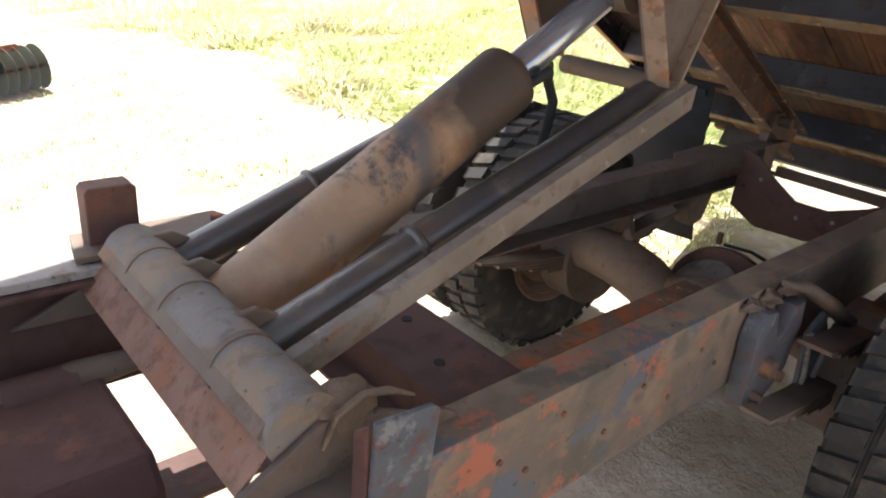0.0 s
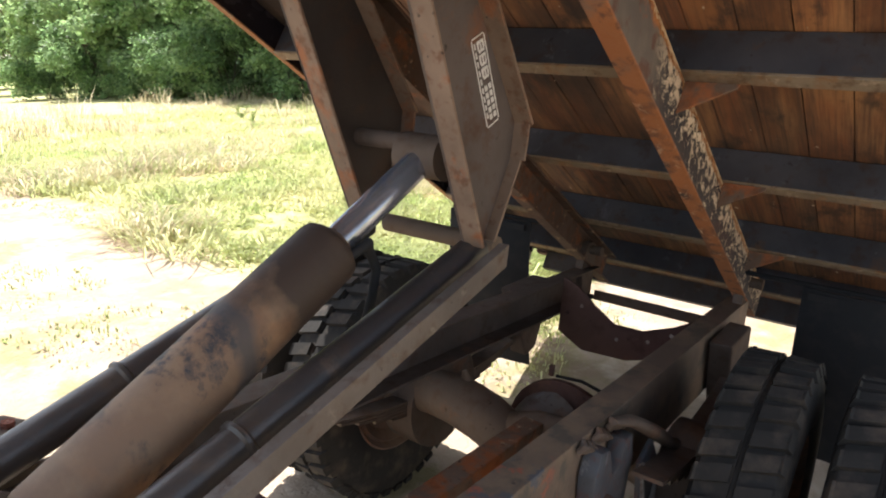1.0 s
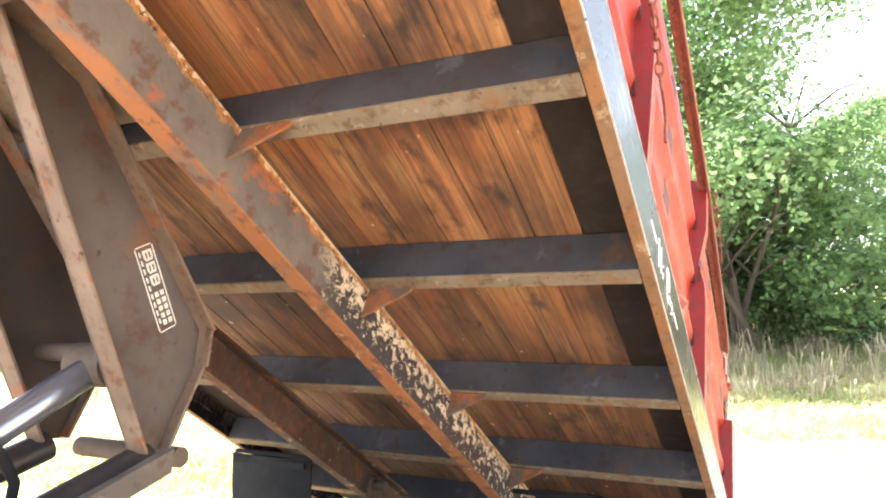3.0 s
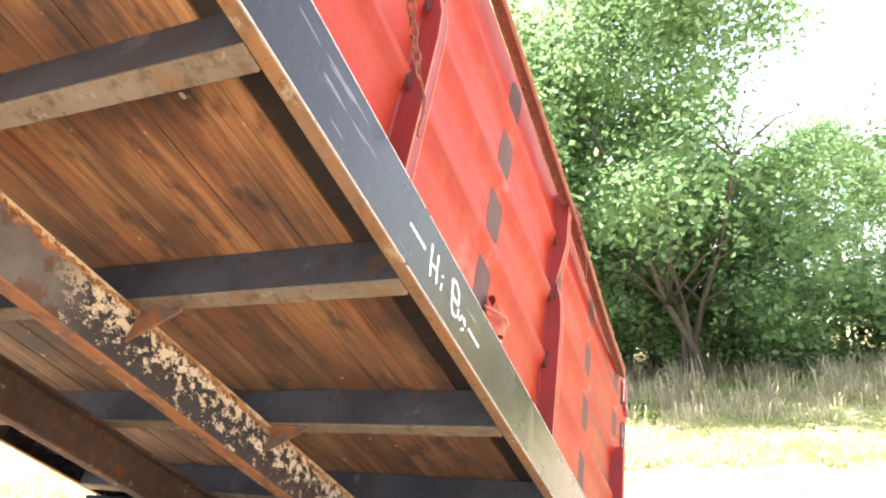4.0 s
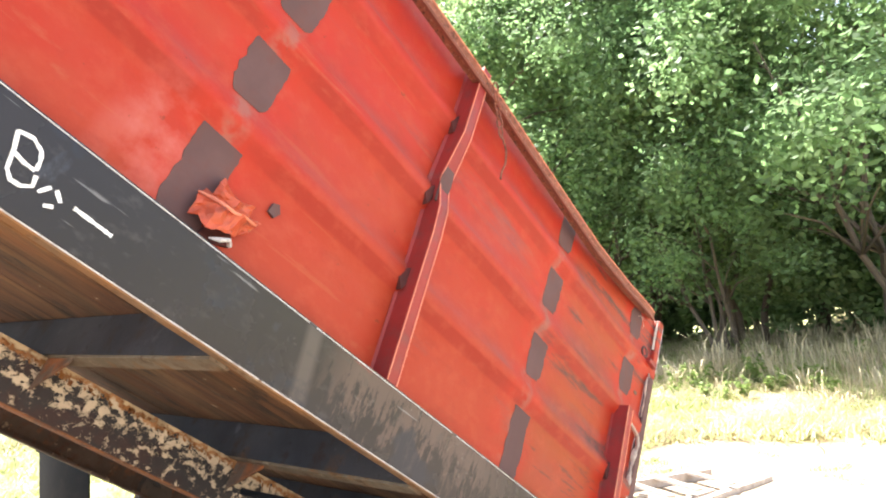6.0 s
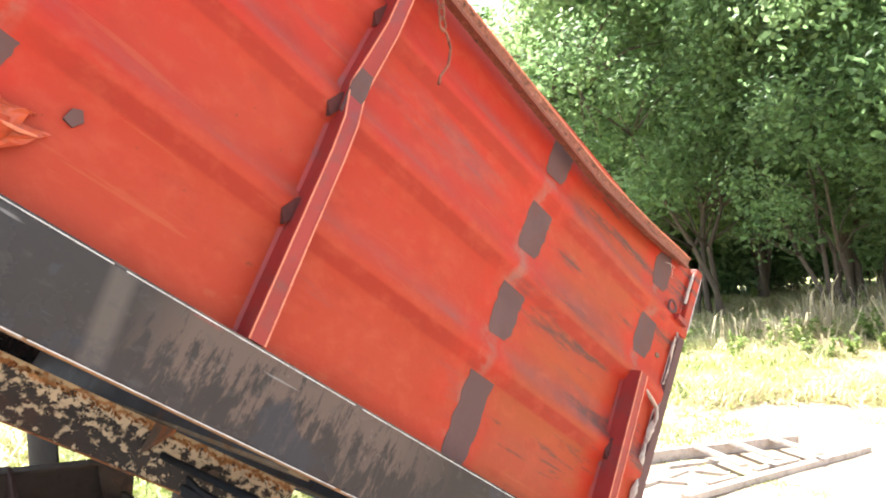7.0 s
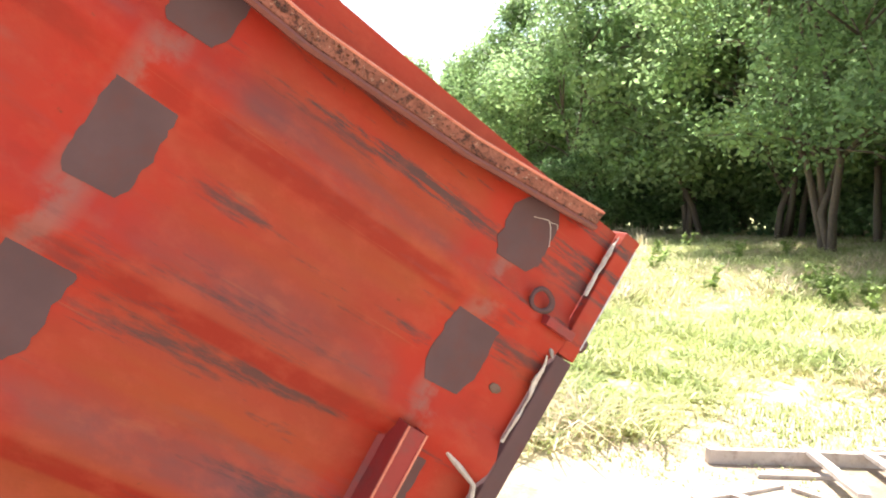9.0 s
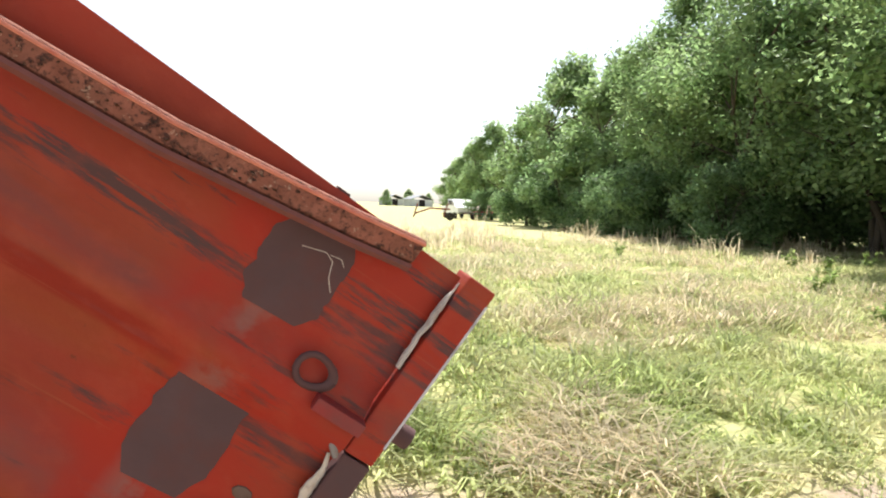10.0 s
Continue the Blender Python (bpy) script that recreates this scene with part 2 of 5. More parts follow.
def cylinder_paint():
    """Tan dust over dark paint, rubbed through in blotches, browner towards the gland."""
    m = Mat("dusty hydraulic cylinder", (0.23, 0.145, 0.085), 0.7)
    m.blotch((0.26, 0.115, 0.045), 5, 0.52, 0.64, 0.7, 6, shift=(4, 2, 9))
    m.blotch((0.17, 0.100, 0.060), 7, 0.44, 0.60, 0.8, 6)
    x = m.axis("X")
    m.mix((0.024, 0.014, 0.010), m.step(m.math("ADD", x, m.math("MULTIPLY", m.noise(6, 5), 0.35)), -0.08, 0.01), 0.93)
    rub = m.noise(7.5, 8, 0.68, (1.4, 1, 0.9), (3, 1, 7))
    m.mix((0.030, 0.032, 0.037), m.math("MULTIPLY", m.step(rub, 0.52, 0.60), m.step(m.math("ABSOLUTE", m.math("SUBTRACT", x, -0.33)), 0.10, 0.20, 1, 0.12)), 0.92)
    bands = m.math("ABSOLUTE", m.math("SUBTRACT", m.math("ADD", x, m.math("MULTIPLY", m.noise(12, 4), 0.05)), -0.235))
    m.mix((0.05, 0.048, 0.048), m.step(bands, 0.008, 0.030, 1, 0), 0.8)
    m.relief(0, 0.0008, mask=rub).relief(90, 0.0008)
    return m.done()


def rail_paint():
    """Dusty tan rail; red primer and slate paint left in patches."""
    m = Mat("chassis rail steel", (0.105, 0.075, 0.055), 0.65)
    m.blotch((0.19, 0.130, 0.085), 5, 0.42, 0.60, 0.8, 7)
    m.blotch((0.060, 0.055, 0.042), 9, 0.52, 0.62, 0.8, 7, shift=(4, 0, 2))
    x, z = m.axis("X"), m.axis("Z")
    web = m.math("MULTIPLY", m.step(x, -0.62, -0.52), m.step(x, 0.20, 0.30, 1, 0))
    red = m.noise(9, 9, 0.7, (1, 1, 1), (9, 0, 3))
    m.mix((0.27, 0.080, 0.042), m.math("MULTIPLY", web, m.step(red, 0.545, 0.58)), 0.9)
    slate = m.noise(6, 8, 0.66, (1, 1, 1), (2, 0, 8))
    m.mix((0.070, 0.078, 0.092), m.math("MULTIPLY", web, m.step(slate, 0.53, 0.575)), 0.92)
    m.blotch((0.03, 0.022, 0.018), 34, 0.66, 0.72, 0.8, 4)
    m.relief(0, 0.0012, mask=slate).relief(0, 0.0012, mask=red).relief(90, 0.001)
    return m.done()


def dirt_ground():
    m = Mat("dry dirt and short grass", (0.42, 0.335, 0.255), 0.95, 0, 0.1)
    m.blotch((0.27, 0.20, 0.14), 0.9, 0.42, 0.66, 0.85, 8)
    m.blotch((0.20, 0.145, 0.10), 3.0, 0.56, 0.68, 0.7, 9, shift=(7, 2, 0), rough=0.7)
    m.blotch((0.52, 0.44, 0.35), 5.0, 0.5, 0.7, 0.7, 8)
    # sparse grass over the dirt, then the field
    m.blotch((0.27, 0.235, 0.12), 1.3, 0.54, 0.62, 0.8, 10, shift=(3, 8, 0), rough=0.7)
    y, x = m.axis("Y"), m.axis("X")
    wob = m.math("MULTIPLY", m.math("SUBTRACT", m.noise(0.7, 6), 0.5), 2.0)
    field = m.math("MULTIPLY", m.step(m.math("ADD", x, wob), 2.4, 3.0), m.step(m.math("ADD", y, wob), 2.1, 2.7))
    field = m.math("MAXIMUM", field, m.step(m.math("ADD", x, wob), 9.2, 10.2))
    m.mix((0.44, 0.44, 0.19), field, 0.9)
    m.mix((0.46, 0.38, 0.22), m.math("MULTIPLY", field, m.step(m.noise(0.7, 8, 0.7), 0.45, 0.62)), 0.8)
    m.relief(9, 0.03, 8).relief(60, 0.01)
    return m.done()


def plain(name, base, rough=0.6, metal=0.0, dirt=None, scale=8.0, relief=0.0, spec=0.5):
    m = Mat(name, base, rough, metal, spec)
    m.blotch([min(1, c * 1.35) for c in base], scale, 0.42, 0.66, 0.6, 6)
    m.blotch(dirt or [c * 0.5 for c in base], scale * 2.3, 0.5, 0.7, 0.6, 7, shift=(2, 7, 1))
    if relief:
        m.relief(scale * 6, relief)
    return m.done()


def leaf_mat(name, base, light):
    m = Mat(name, base, 0.5, 0, 0.26)
    m.vary(0.5, island=True)
    m.blotch(light, 0.9, 0.40, 0.65, 0.7, 4)
    out = m.done()
    t, b = m.t, m.b
    tr = t.nodes.new("ShaderNodeBsdfTranslucent")
    t.links.new(m.c, tr.inputs["Color"])
    mixer = t.nodes.new("ShaderNodeMixShader")
    mixer.inputs[0].default_value = 0.66
    t.links.new(b.outputs[0], mixer.inputs[1])
    t.links.new(tr.outputs[0], mixer.inputs[2])
    t.links.new(mixer.outputs[0], t.nodes["Material Output"].inputs["Surface"])
    return out


RED = red_paint()
DARK = plain("flat black", (0.012, 0.008, 0.008), 0.9)
SHADE_RED = plain("dark red painted shade", (0.065, 0.012, 0.010), 0.9, 0, (0.03, 0.01, 0.01), 12)
RED_EDGE = plain("scraped red edge", (0.52, 0.17, 0.10), 0.5, 0, (0.36, 0.035, 0.02), 14)
RED_DARK = plain("dull red paint", (0.22, 0.022, 0.019), 0.5, 0, (0.12, 0.05, 0.046), 7, 0.001, 0.35)
PRIMER = plain("brown-grey primer", (0.088, 0.047, 0.046), 0.75, 0, (0.112, 0.040, 0.032), 6, 0.0006, 0.3)
STUB = plain("scraped orange-red sheet", (0.36, 0.055, 0.018), 0.45, 0, (0.14, 0.03, 0.02), 16, 0.002)
RAILLIP = plain("dull brown-red lip", (0.15, 0.042, 0.028), 0.6, 0, (0.09, 0.04, 0.03), 20, 0.001)
SEAL = plain("old white sealant", (0.50, 0.44, 0.37), 0.8, 0, (0.24, 0.13, 0.09), 22, 0.004)
SILL = sill_paint()
SILL_RUST = worn_steel("rusty steel flange", (0.20, 0.11, 0.055), (0.28, 0.13, 0.05), 0.45, (0.38, 0.28, 0.18), 0.8, 9, 0.5, 1.0)
BRIGHT = plain("pale steel edge", (0.50, 0.49, 0.49), 0.45, 0, (0.16, 0.13, 0.12), 18)
CHALK = plain("white chalk", (0.86, 0.86, 0.84), 0.9, 0, (0.55, 0.55, 0.55), 60)
BEAM = worn_steel("dark painted cross member", (0.032, 0.034, 0.041), (0.085, 0.048, 0.028), 0.60, (0.075, 0.077, 0.088), 0.6, 5, 0.14, 6.0)
FLANGE = worn_steel("weathered flange", (0.16, 0.125, 0.085), (0.22, 0.12, 0.055), 0.52, (0.33, 0.26, 0.18), 0.75, 9, 0.5, 3.0)
SUBRAIL = worn_steel("rusty brown steel", (0.11, 0.075, 0.055), (0.30, 0.095, 0.03), 0.47, (0.40, 0.30, 0.20), 0.75, 7, 0.3, 8.0)
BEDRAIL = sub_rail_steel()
SHADED_RAIL = worn_steel("rusty rail with shade in its colour", (0.080, 0.050, 0.036), (0.22, 0.075, 0.028), 0.54, (0.36, 0.25, 0.15), 0.75, 11, 0.15, 3.7)
ARMDARK = worn_steel("black-brown lift arm", (0.026, 0.022, 0.021), (0.11, 0.062, 0.042), 0.60, None, 0.6, 4.4, 0.16, 14.0)
ARMEDGE = worn_steel("rusty arm edge", (0.15, 0.105, 0.075), (0.25, 0.10, 0.045), 0.52, None, 0.6, 9, 0.3, 2.5)
FLAKE = worn_steel("flaking orange scale", (0.36, 0.16, 0.055), (0.26, 0.095, 0.03), 0.50, (0.60, 0.46, 0.30), 0.85, 30, 0.1, 5.0)
DUSTY = worn_steel("dusty brown steel", (0.075, 0.056, 0.044), (0.16, 0.075, 0.040), 0.57, None, 0.7, 6, 0.55, 9.0)
HOIST = worn_steel("dusty black hoist tube", (0.017, 0.017, 0.019), (0.12, 0.080, 0.055), 0.60, None, 0.36, 4.5, 0.20, 12.0, 0.6)
CYL = cylinder_paint()
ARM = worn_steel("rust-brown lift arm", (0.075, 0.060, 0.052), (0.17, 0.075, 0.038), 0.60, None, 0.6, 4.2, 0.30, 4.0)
RAIL = rail_paint()
DARKRED = worn_steel("dark red-brown rail", (0.056, 0.027, 0.024), (0.11, 0.048, 0.032), 0.55, None, 0.75, 4, 0.22, 1.5)
FARSTEEL = worn_steel("dark brown chassis steel", (0.072, 0.054, 0.044), (0.14, 0.078, 0.050), 0.56, None, 0.75, 6, 0.25, 5.5)
PIVOT = worn_steel("grey dusty tube", (0.078, 0.076, 0.078), (0.150, 0.105, 0.072), 0.47, None, 0.7, 7, 0.6, 7.7)
RUSTBAR = worn_steel("red-brown rusty bar", (0.125, 0.066, 0.048), (0.165, 0.076, 0.046), 0.50, None, 0.8, 9, 0.3, 3.1)
DARK_TIMBER = plain("near-black timber", (0.030, 0.022, 0.018), 0.85, 0, (0.07, 0.045, 0.03), 7, 0.002, 0.2)
CAKED = plain("caked dirt", (0.125, 0.088, 0.062), 0.95, 0, (0.05, 0.036, 0.028), 14, 0.006, 0.1)
RAILRUST = worn_steel("pitted rusty rail", (0.20, 0.070, 0.044), (0.055, 0.026, 0.020), 0.55, (0.38, 0.24, 0.17), 0.8, 62, 0.12, 0.5)
CHROME = plain("hydraulic rod chrome", (0.34, 0.36, 0.42), 0.22, 0.8, (0.20, 0.21, 0.24), 5)
RUBBER = plain("tyre rubber", (0.026, 0.024, 0.022), 0.85, 0, (0.105, 0.080, 0.060), 5, 0.001, 0.2)
FLAP = plain("black rubber flap", (0.016, 0.017, 0.019), 0.8, 0, (0.032, 0.029, 0.027), 5, 0.001, 0.15)
RIM = worn_steel("rusty wheel rim", (0.10, 0.06, 0.045), (0.20, 0.085, 0.04), 0.5, None, 0.8, 8, 0.5, 2.0)
PALE = worn_steel("pale grey plate", (0.22, 0.20, 0.185), (0.18, 0.11, 0.075), 0.60, None, 0.7, 6, 0.4, 2.2)
GREYST = worn_steel("grey greasy steel", (0.085, 0.083, 0.082), (0.17, 0.10, 0.07), 0.60, (0.20, 0.20, 0.21), 0.5, 7, 0.45, 3.3)
ANGLE = worn_steel("grey-brown angle steel", (0.105, 0.086, 0.072), (0.16, 0.085, 0.05), 0.60, (0.17, 0.145, 0.12), 0.6, 8, 0.35, 6.6)
SLATE = worn_steel("dark slate paint", (0.050, 0.053, 0.060), (0.21, 0.065, 0.045), 0.62, (0.13, 0.13, 0.135), 0.5, 9, 0.2, 4.1)
DECAL = plain("worn white print", (0.62, 0.59, 0.54), 0.7, 0, (0.40, 0.36, 0.30), 40)
OLDWOOD = plain("weathered pale board", (0.40, 0.34, 0.29), 0.9, 0, (0.20, 0.145, 0.11), 9, 0.003)
HARROW = plain("green-grey disc steel", (0.055, 0.072, 0.055), 0.6, 0, (0.10, 0.07, 0.05), 6, 0.001)
WHITE = plain("white car paint", (0.78, 0.78, 0.77), 0.3, 0, (0.6, 0.6, 0.6), 2)
CARRED = plain("red car paint", (0.48, 0.05, 0.06), 0.3, 0, (0.4, 0.04, 0.05), 2)
GLASS = plain("dark car glass", (0.02, 0.025, 0.03), 0.08, 0, (0.03, 0.03, 0.03), 2)
PALEWALL = plain("pale shed wall", (0.40, 0.42, 0.44), 0.8, 0, (0.3, 0.3, 0.3), 0.5)
DARKROOF = plain("grey shed roof", (0.20, 0.21, 0.22), 0.6, 0, (0.25, 0.2, 0.18), 0.5)
WOOD = plank_wood()
GROUND = dirt_ground()
BARK = plain("bark", (0.10, 0.075, 0.055), 0.9, 0, (0.05, 0.04, 0.03), 12, 0.01)
LEAF_A = leaf_mat("fresh leaves", (0.155, 0.250, 0.105), (0.310, 0.430, 0.200))
LEAF_B = leaf_mat("deep green leaves", (0.20, 0.305, 0.125), (0.42, 0.53, 0.24))
LEAF_W = leaf_mat("yellow-green weed leaves", (0.22, 0.30, 0.09), (0.40, 0.48, 0.18))
GRASS = leaf_mat("field grass", (0.36, 0.42, 0.17), (0.62, 0.58, 0.35))
STRAW = leaf_mat("dry seed grass", (0.57, 0.48, 0.33), (0.68, 0.60, 0.43))


# ---- mesh helpers ----
def box(bm, x0, x1, y0, y1, z0, z1):
    v = [bm.verts.new((x, y, z)) for x in (x0, x1) for y in (y0, y1) for z in (z0, z1)]
    for f in ((0, 1, 3, 2), (4, 6, 7, 5), (0, 4, 5, 1), (2, 3, 7, 6), (0, 2, 6, 4), (1, 5, 7, 3)):
        bm.faces.new([v[i] for i in f])
    return v


def prism(bm, outline, a0, a1, axis="x"):
    """A closed outline in the two other axes, drawn out from a0 to a1 along axis."""
    def at(p, a):
        return {"x": (a, p[0], p[1]), "y": (p[0], a, p[1]), "z": (p[0], p[1], a)}[axis]
    rings = [[bm.verts.new(at(p, a)) for p in outline] for a in (a0, a1)]
    n = len(outline)
    for i in range(n):
        bm.faces.new([rings[0][i], rings[0][(i + 1) % n], rings[1][(i + 1) % n], rings[1][i]])
    bm.faces.new(rings[0][::-1])
    bm.faces.new(rings[1])


def tube(bm, points, radii, sides=20, caps=True, squash=1.0):
    """A round bar along points, with one radius or one for each point."""
    pts = [Vector(p) for p in points]
    radii = list(radii) if hasattr(radii, "__len__") else [radii] * len(pts)
    rings, side = [], None
    for i, p in enumerate(pts):
        way = (pts[min(i + 1, len(pts) - 1)] - pts[max(i - 1, 0)]).normalized()
        if side is None:
            side = way.cross(Vector((0, 0, 1)))
            if side.length < 0.05:
                side = way.cross(Vector((0, 1, 0)))
        side = (side - way * side.dot(way)).normalized()
        up = side.cross(way)
        rings.append([bm.verts.new(p + radii[i] * (math.cos(a) * side + squash * math.sin(a) * up)) for a in (2 * math.pi * k / sides for k in range(sides))])
    for a, b in zip(rings, rings[1:]):
        for k in range(sides):
            bm.faces.new([a[k], a[(k + 1) % sides], b[(k + 1) % sides], b[k]])
    if caps:
        bm.faces.new(rings[0][::-1])
        bm.faces.new(rings[-1])


def lathe(bm, profile, centre, sides=48):
    """A closed profile of (radius, y) turned about an axis along y through centre."""
    cx, cy, cz = centre
    rings = []
    for k in range(sides):
        a = 2 * math.pi * k / sides
        rings.append([bm.verts.new((cx + r * math.cos(a), cy + y, cz + r * math.sin(a))) for r, y in profile])
    n = len(profile)
    for k in range(sides):
        a, b = rings[k], rings[(k + 1) % sides]
        for i in range(n):
            bm.faces.new([a[i], a[(i + 1) % n], b[(i + 1) % n], b[i]])


def part(name, bm, material, parent=None, label="", bevel=0.0, smooth=False):
    root = parent
    while root is not None and root.parent is not None:
        root = root.parent
    if root is not None and root.name == "dump_bed":
        for v in bm.verts:
            v.co.x, v.co.z = bed_x(v.co.x), bed_z(v.co.z)
    bmesh.ops.recalc_face_normals(bm, faces=bm.faces)
    if bevel:
        bmesh.ops.bevel(bm, geom=[e for e in bm.edges if e.is_manifold and e.calc_face_angle(0) > 0.5], offset=bevel, segments=2, affect="EDGES", profile=0.6)
    data = bpy.data.meshes.new(name)
    bm.to_mesh(data)
    bm.free()
    data.materials.append(material)
    if smooth:
        data.shade_smooth()
        data.set_sharp_from_angle(angle=radians(38))
    ob = new(name, data)
    if parent is not None:
        ob.parent = parent
    if label:
        tagged(ob, label)
    return ob


def thing(name, label, category, at=None, group="", kind=""):
    ob = new(name)
    ob.empty_display_size = 0.1
    if at is not None:
        ob.matrix_world = at
    return tagged(ob, label, category, group, kind)


def quick(name, material, parent, make, *args, label="", bevel=0.0, smooth=False, **more):
    bm = bmesh.new()
    make(bm, *args, **more)
    return part(name, bm, material, parent, label, bevel, smooth)

# ---- ground ----
# the truck and the ground below it are tilted to fit the camera's view; the field round it is level
LEAN = Vector((-0.056, 0.063, 1.0)).rotation_difference(Vector((0, 0, 1))).to_matrix().to_4x4()


def terrain(x, y):
    r = math.hypot(x, y - 1)
    f = max(0.0, min(1.0, (r - 6) / 12))
    return (1 - f * f * (3 - 2 * f)) * (0.063 * y - 0.056 * x) + (0.05 * noise.noise((x * 0.35, y * 0.35, 0.0)) if r > 3 else 0.02 * noise.noise((x * 1.5, y * 1.5, 0.0)))


def make_ground():
    bm = bmesh.new()
    rings = [0.0] + [0.5 * 1.12 ** k for k in range(64)] + [1500.0]
    rows = []
    for r in rings:
        rows.append([bm.verts.new((1 + r * math.cos(a), 1 + r * math.sin(a), terrain(1 + r * math.cos(a), 1 + r * math.sin(a)) if r < 700 else 0.0)) for a in (2 * math.pi * k / 96 for k in range(96))] if r else [bm.verts.new((1, 1, 0))])
    for a, b in zip(rows, rows[1:]):
        for k in range(96):
            j = (k + 1) % 96
            if len(a) == 1:
                bm.faces.new([a[0], b[k], b[j]])
            else:
                bm.faces.new([a[k], b[k], b[j], a[j]])
    ob = part("ground", bm, GROUND, smooth=True)
    tagged(ob, "pale dry dirt farmyard with sparse grass", "ground", kind="structure")


make_ground()

# ---- dump bed, tipped up ----
TILT = 31.0
TIPPED = Matrix.Translation((0, 0, 2.15)) @ pose(0, 0, 0, 0, TILT, 0)   # in the truck's own frame
BED = LEAN @ TIPPED
X0, X1 = -1.15, 3.13          # front and rear of the floor
NEAR, FAR = -0.057, 2.205      # outer faces of the two sills
bed = thing("dump_bed", "tipped red steel dump bed with a plank floor", "truck bed", BED)


def channel(bm, x0, x1, web, open_to, z0, z1, deep, thick=0.008):
    """A channel along x: its web at y = web, its flanges reaching to y = open_to."""
    s = 1 if open_to > web else -1
    prism(bm, [(web, z0), (open_to, z0), (open_to, z0 + thick), (web + s * thick, z0 + thick), (web + s * thick, z1 - thick), (open_to, z1 - thick), (open_to, z1), (web, z1)], x0, x1)


def sills():
    for web, inner in ((NEAR, NEAR + 0.030), (FAR, FAR - 0.030)):
        s = 1 if inner > web else -1
        side = quick("sill", SILL, bed, box, X0, X1, min(web, web + s * 0.008), max(web, web + s * 0.008), 0.006, 0.163, label="blue-grey painted steel side sill with scrapes", bevel=0.002)
        quick("sill_flange", SILL_RUST, side, box, X0, X1, min(web + s * 0.002, inner), max(web + s * 0.002, inner), 0.0, 0.0055, label="rusty lower flange", bevel=0.001)
        quick("sill_flange", SILL, side, box, X0, X1, min(web + s * 0.002, inner), max(web + s * 0.002, inner), 0.1635, 0.169, bevel=0.001)
    # thin pale lines along the edges of the near sill
    for k, z in ((0, 0.004), (1, 0.1635)):
        bm = bmesh.new()
        x = X0
        while x < X1 - 0.1:
            d = random.uniform(0.3, 0.9)
            box(bm, x, min(x + d, X1), NEAR - 0.0010, NEAR + 0.002, z - 0.0009, z + 0.0011)
            x += d + random.uniform(0.0, 0.025)
        part("pale_edge_line", bm, BRIGHT, bed)


sills()

CROSS = [-0.84, -0.25, 0.325, 0.885, 1.525, 2.13, 2.66]
for n, x in enumerate(CROSS):
    cm = quick("cross_member", BEAM, bed, prism, [(x, 0.002), (x + 0.007, 0.002), (x + 0.007, 0.103), (x + 0.045, 0.103), (x + 0.045, 0.110), (x, 0.110)], NEAR + 0.032, FAR - 0.032, axis="y", bevel=0.0015)
    quick("flange", FLANGE, cm, box, x + 0.0005, x + 0.048, NEAR + 0.032, FAR - 0.032, -0.006, 0.0015, bevel=0.0015)


def sub_rail(y0, y1, lit):
    s = 1 if y1 > y0 else -1
    bm = bmesh.new()
    channel(bm, X0, 2.58, y0, y1, -0.152, -0.0085, 0.07, 0.010)
    # the unlit far rail gets a darker rust, its shade put into the colour
    rail = part("sub_frame_rail", bm, BEDRAIL if lit else SHADED_RAIL, bed, "rusty sub-frame rail with flaking paint", bevel=0.002)
    # ragged scale along the upper edge
    bm = bmesh.new()
    x = X0
    while x < 2.56:
        d = random.uniform(0.004, 0.018)
        h = random.uniform(0.002, 0.012) * (1.5 if x > 1.1 else 1.0)
        y = y0 - s * random.uniform(0.001, 0.004)
        z = -0.014 - random.uniform(0, 0.016)
        v = [bm.verts.new(p) for p in ((x, y0 - s * 0.0005, z), (x + d, y0 - s * 0.0005, z - random.uniform(0, 0.006)), (x + d * 0.8, y, z - h), (x + d * 0.2, y, z - h * random.uniform(0.4, 1)))]
        bm.faces.new(v)
        x += d * random.uniform(0.7, 1.3)
    bmesh.ops.solidify(bm, geom=bm.faces[:], thickness=0.0015)
    part("scale_crust", bm, FLAKE, rail)
    return rail


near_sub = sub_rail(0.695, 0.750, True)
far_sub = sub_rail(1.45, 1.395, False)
for x in (0.325, 0.925, 1.525, 2.14):
    for y, s in ((0.695, -1), (1.45, 1)):
        quick("gusset", SUBRAIL, bed, prism, [(y + s * 0.001, -0.095), (y + s * 0.001, -0.008), (y + s * 0.13, -0.008), (y + s * 0.125, -0.02)], x, x + 0.008, bevel=0.0015)

# plank floor
PLANKS = 18
wide = (FAR - NEAR - 0.10) / PLANKS
for n in range(PLANKS):
    y = NEAR + 0.05 + n * wide
    # the two outermost planks are near-black
    quick("plank", DARK_TIMBER if n in (0, 17) else WOOD, bed, box, X0, X1 + 0.002, y + 0.0015, y + wide - 0.0015, 0.1115 + random.uniform(0, 0.003), 0.152, bevel=0.002)

# added near-black strips stand in for the dark void along each sill
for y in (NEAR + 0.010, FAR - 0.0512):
    quick("edge_timber", DARK_TIMBER, bed, box, X0, X1 + 0.002, y, y + 0.0412, 0.1125, 0.150, label="near-black filler strip beside the sill", bevel=0.002)

# side walls: ribbed sheet
RIBS = (0.43, 0.665, 0.90)
TOP = 1.110


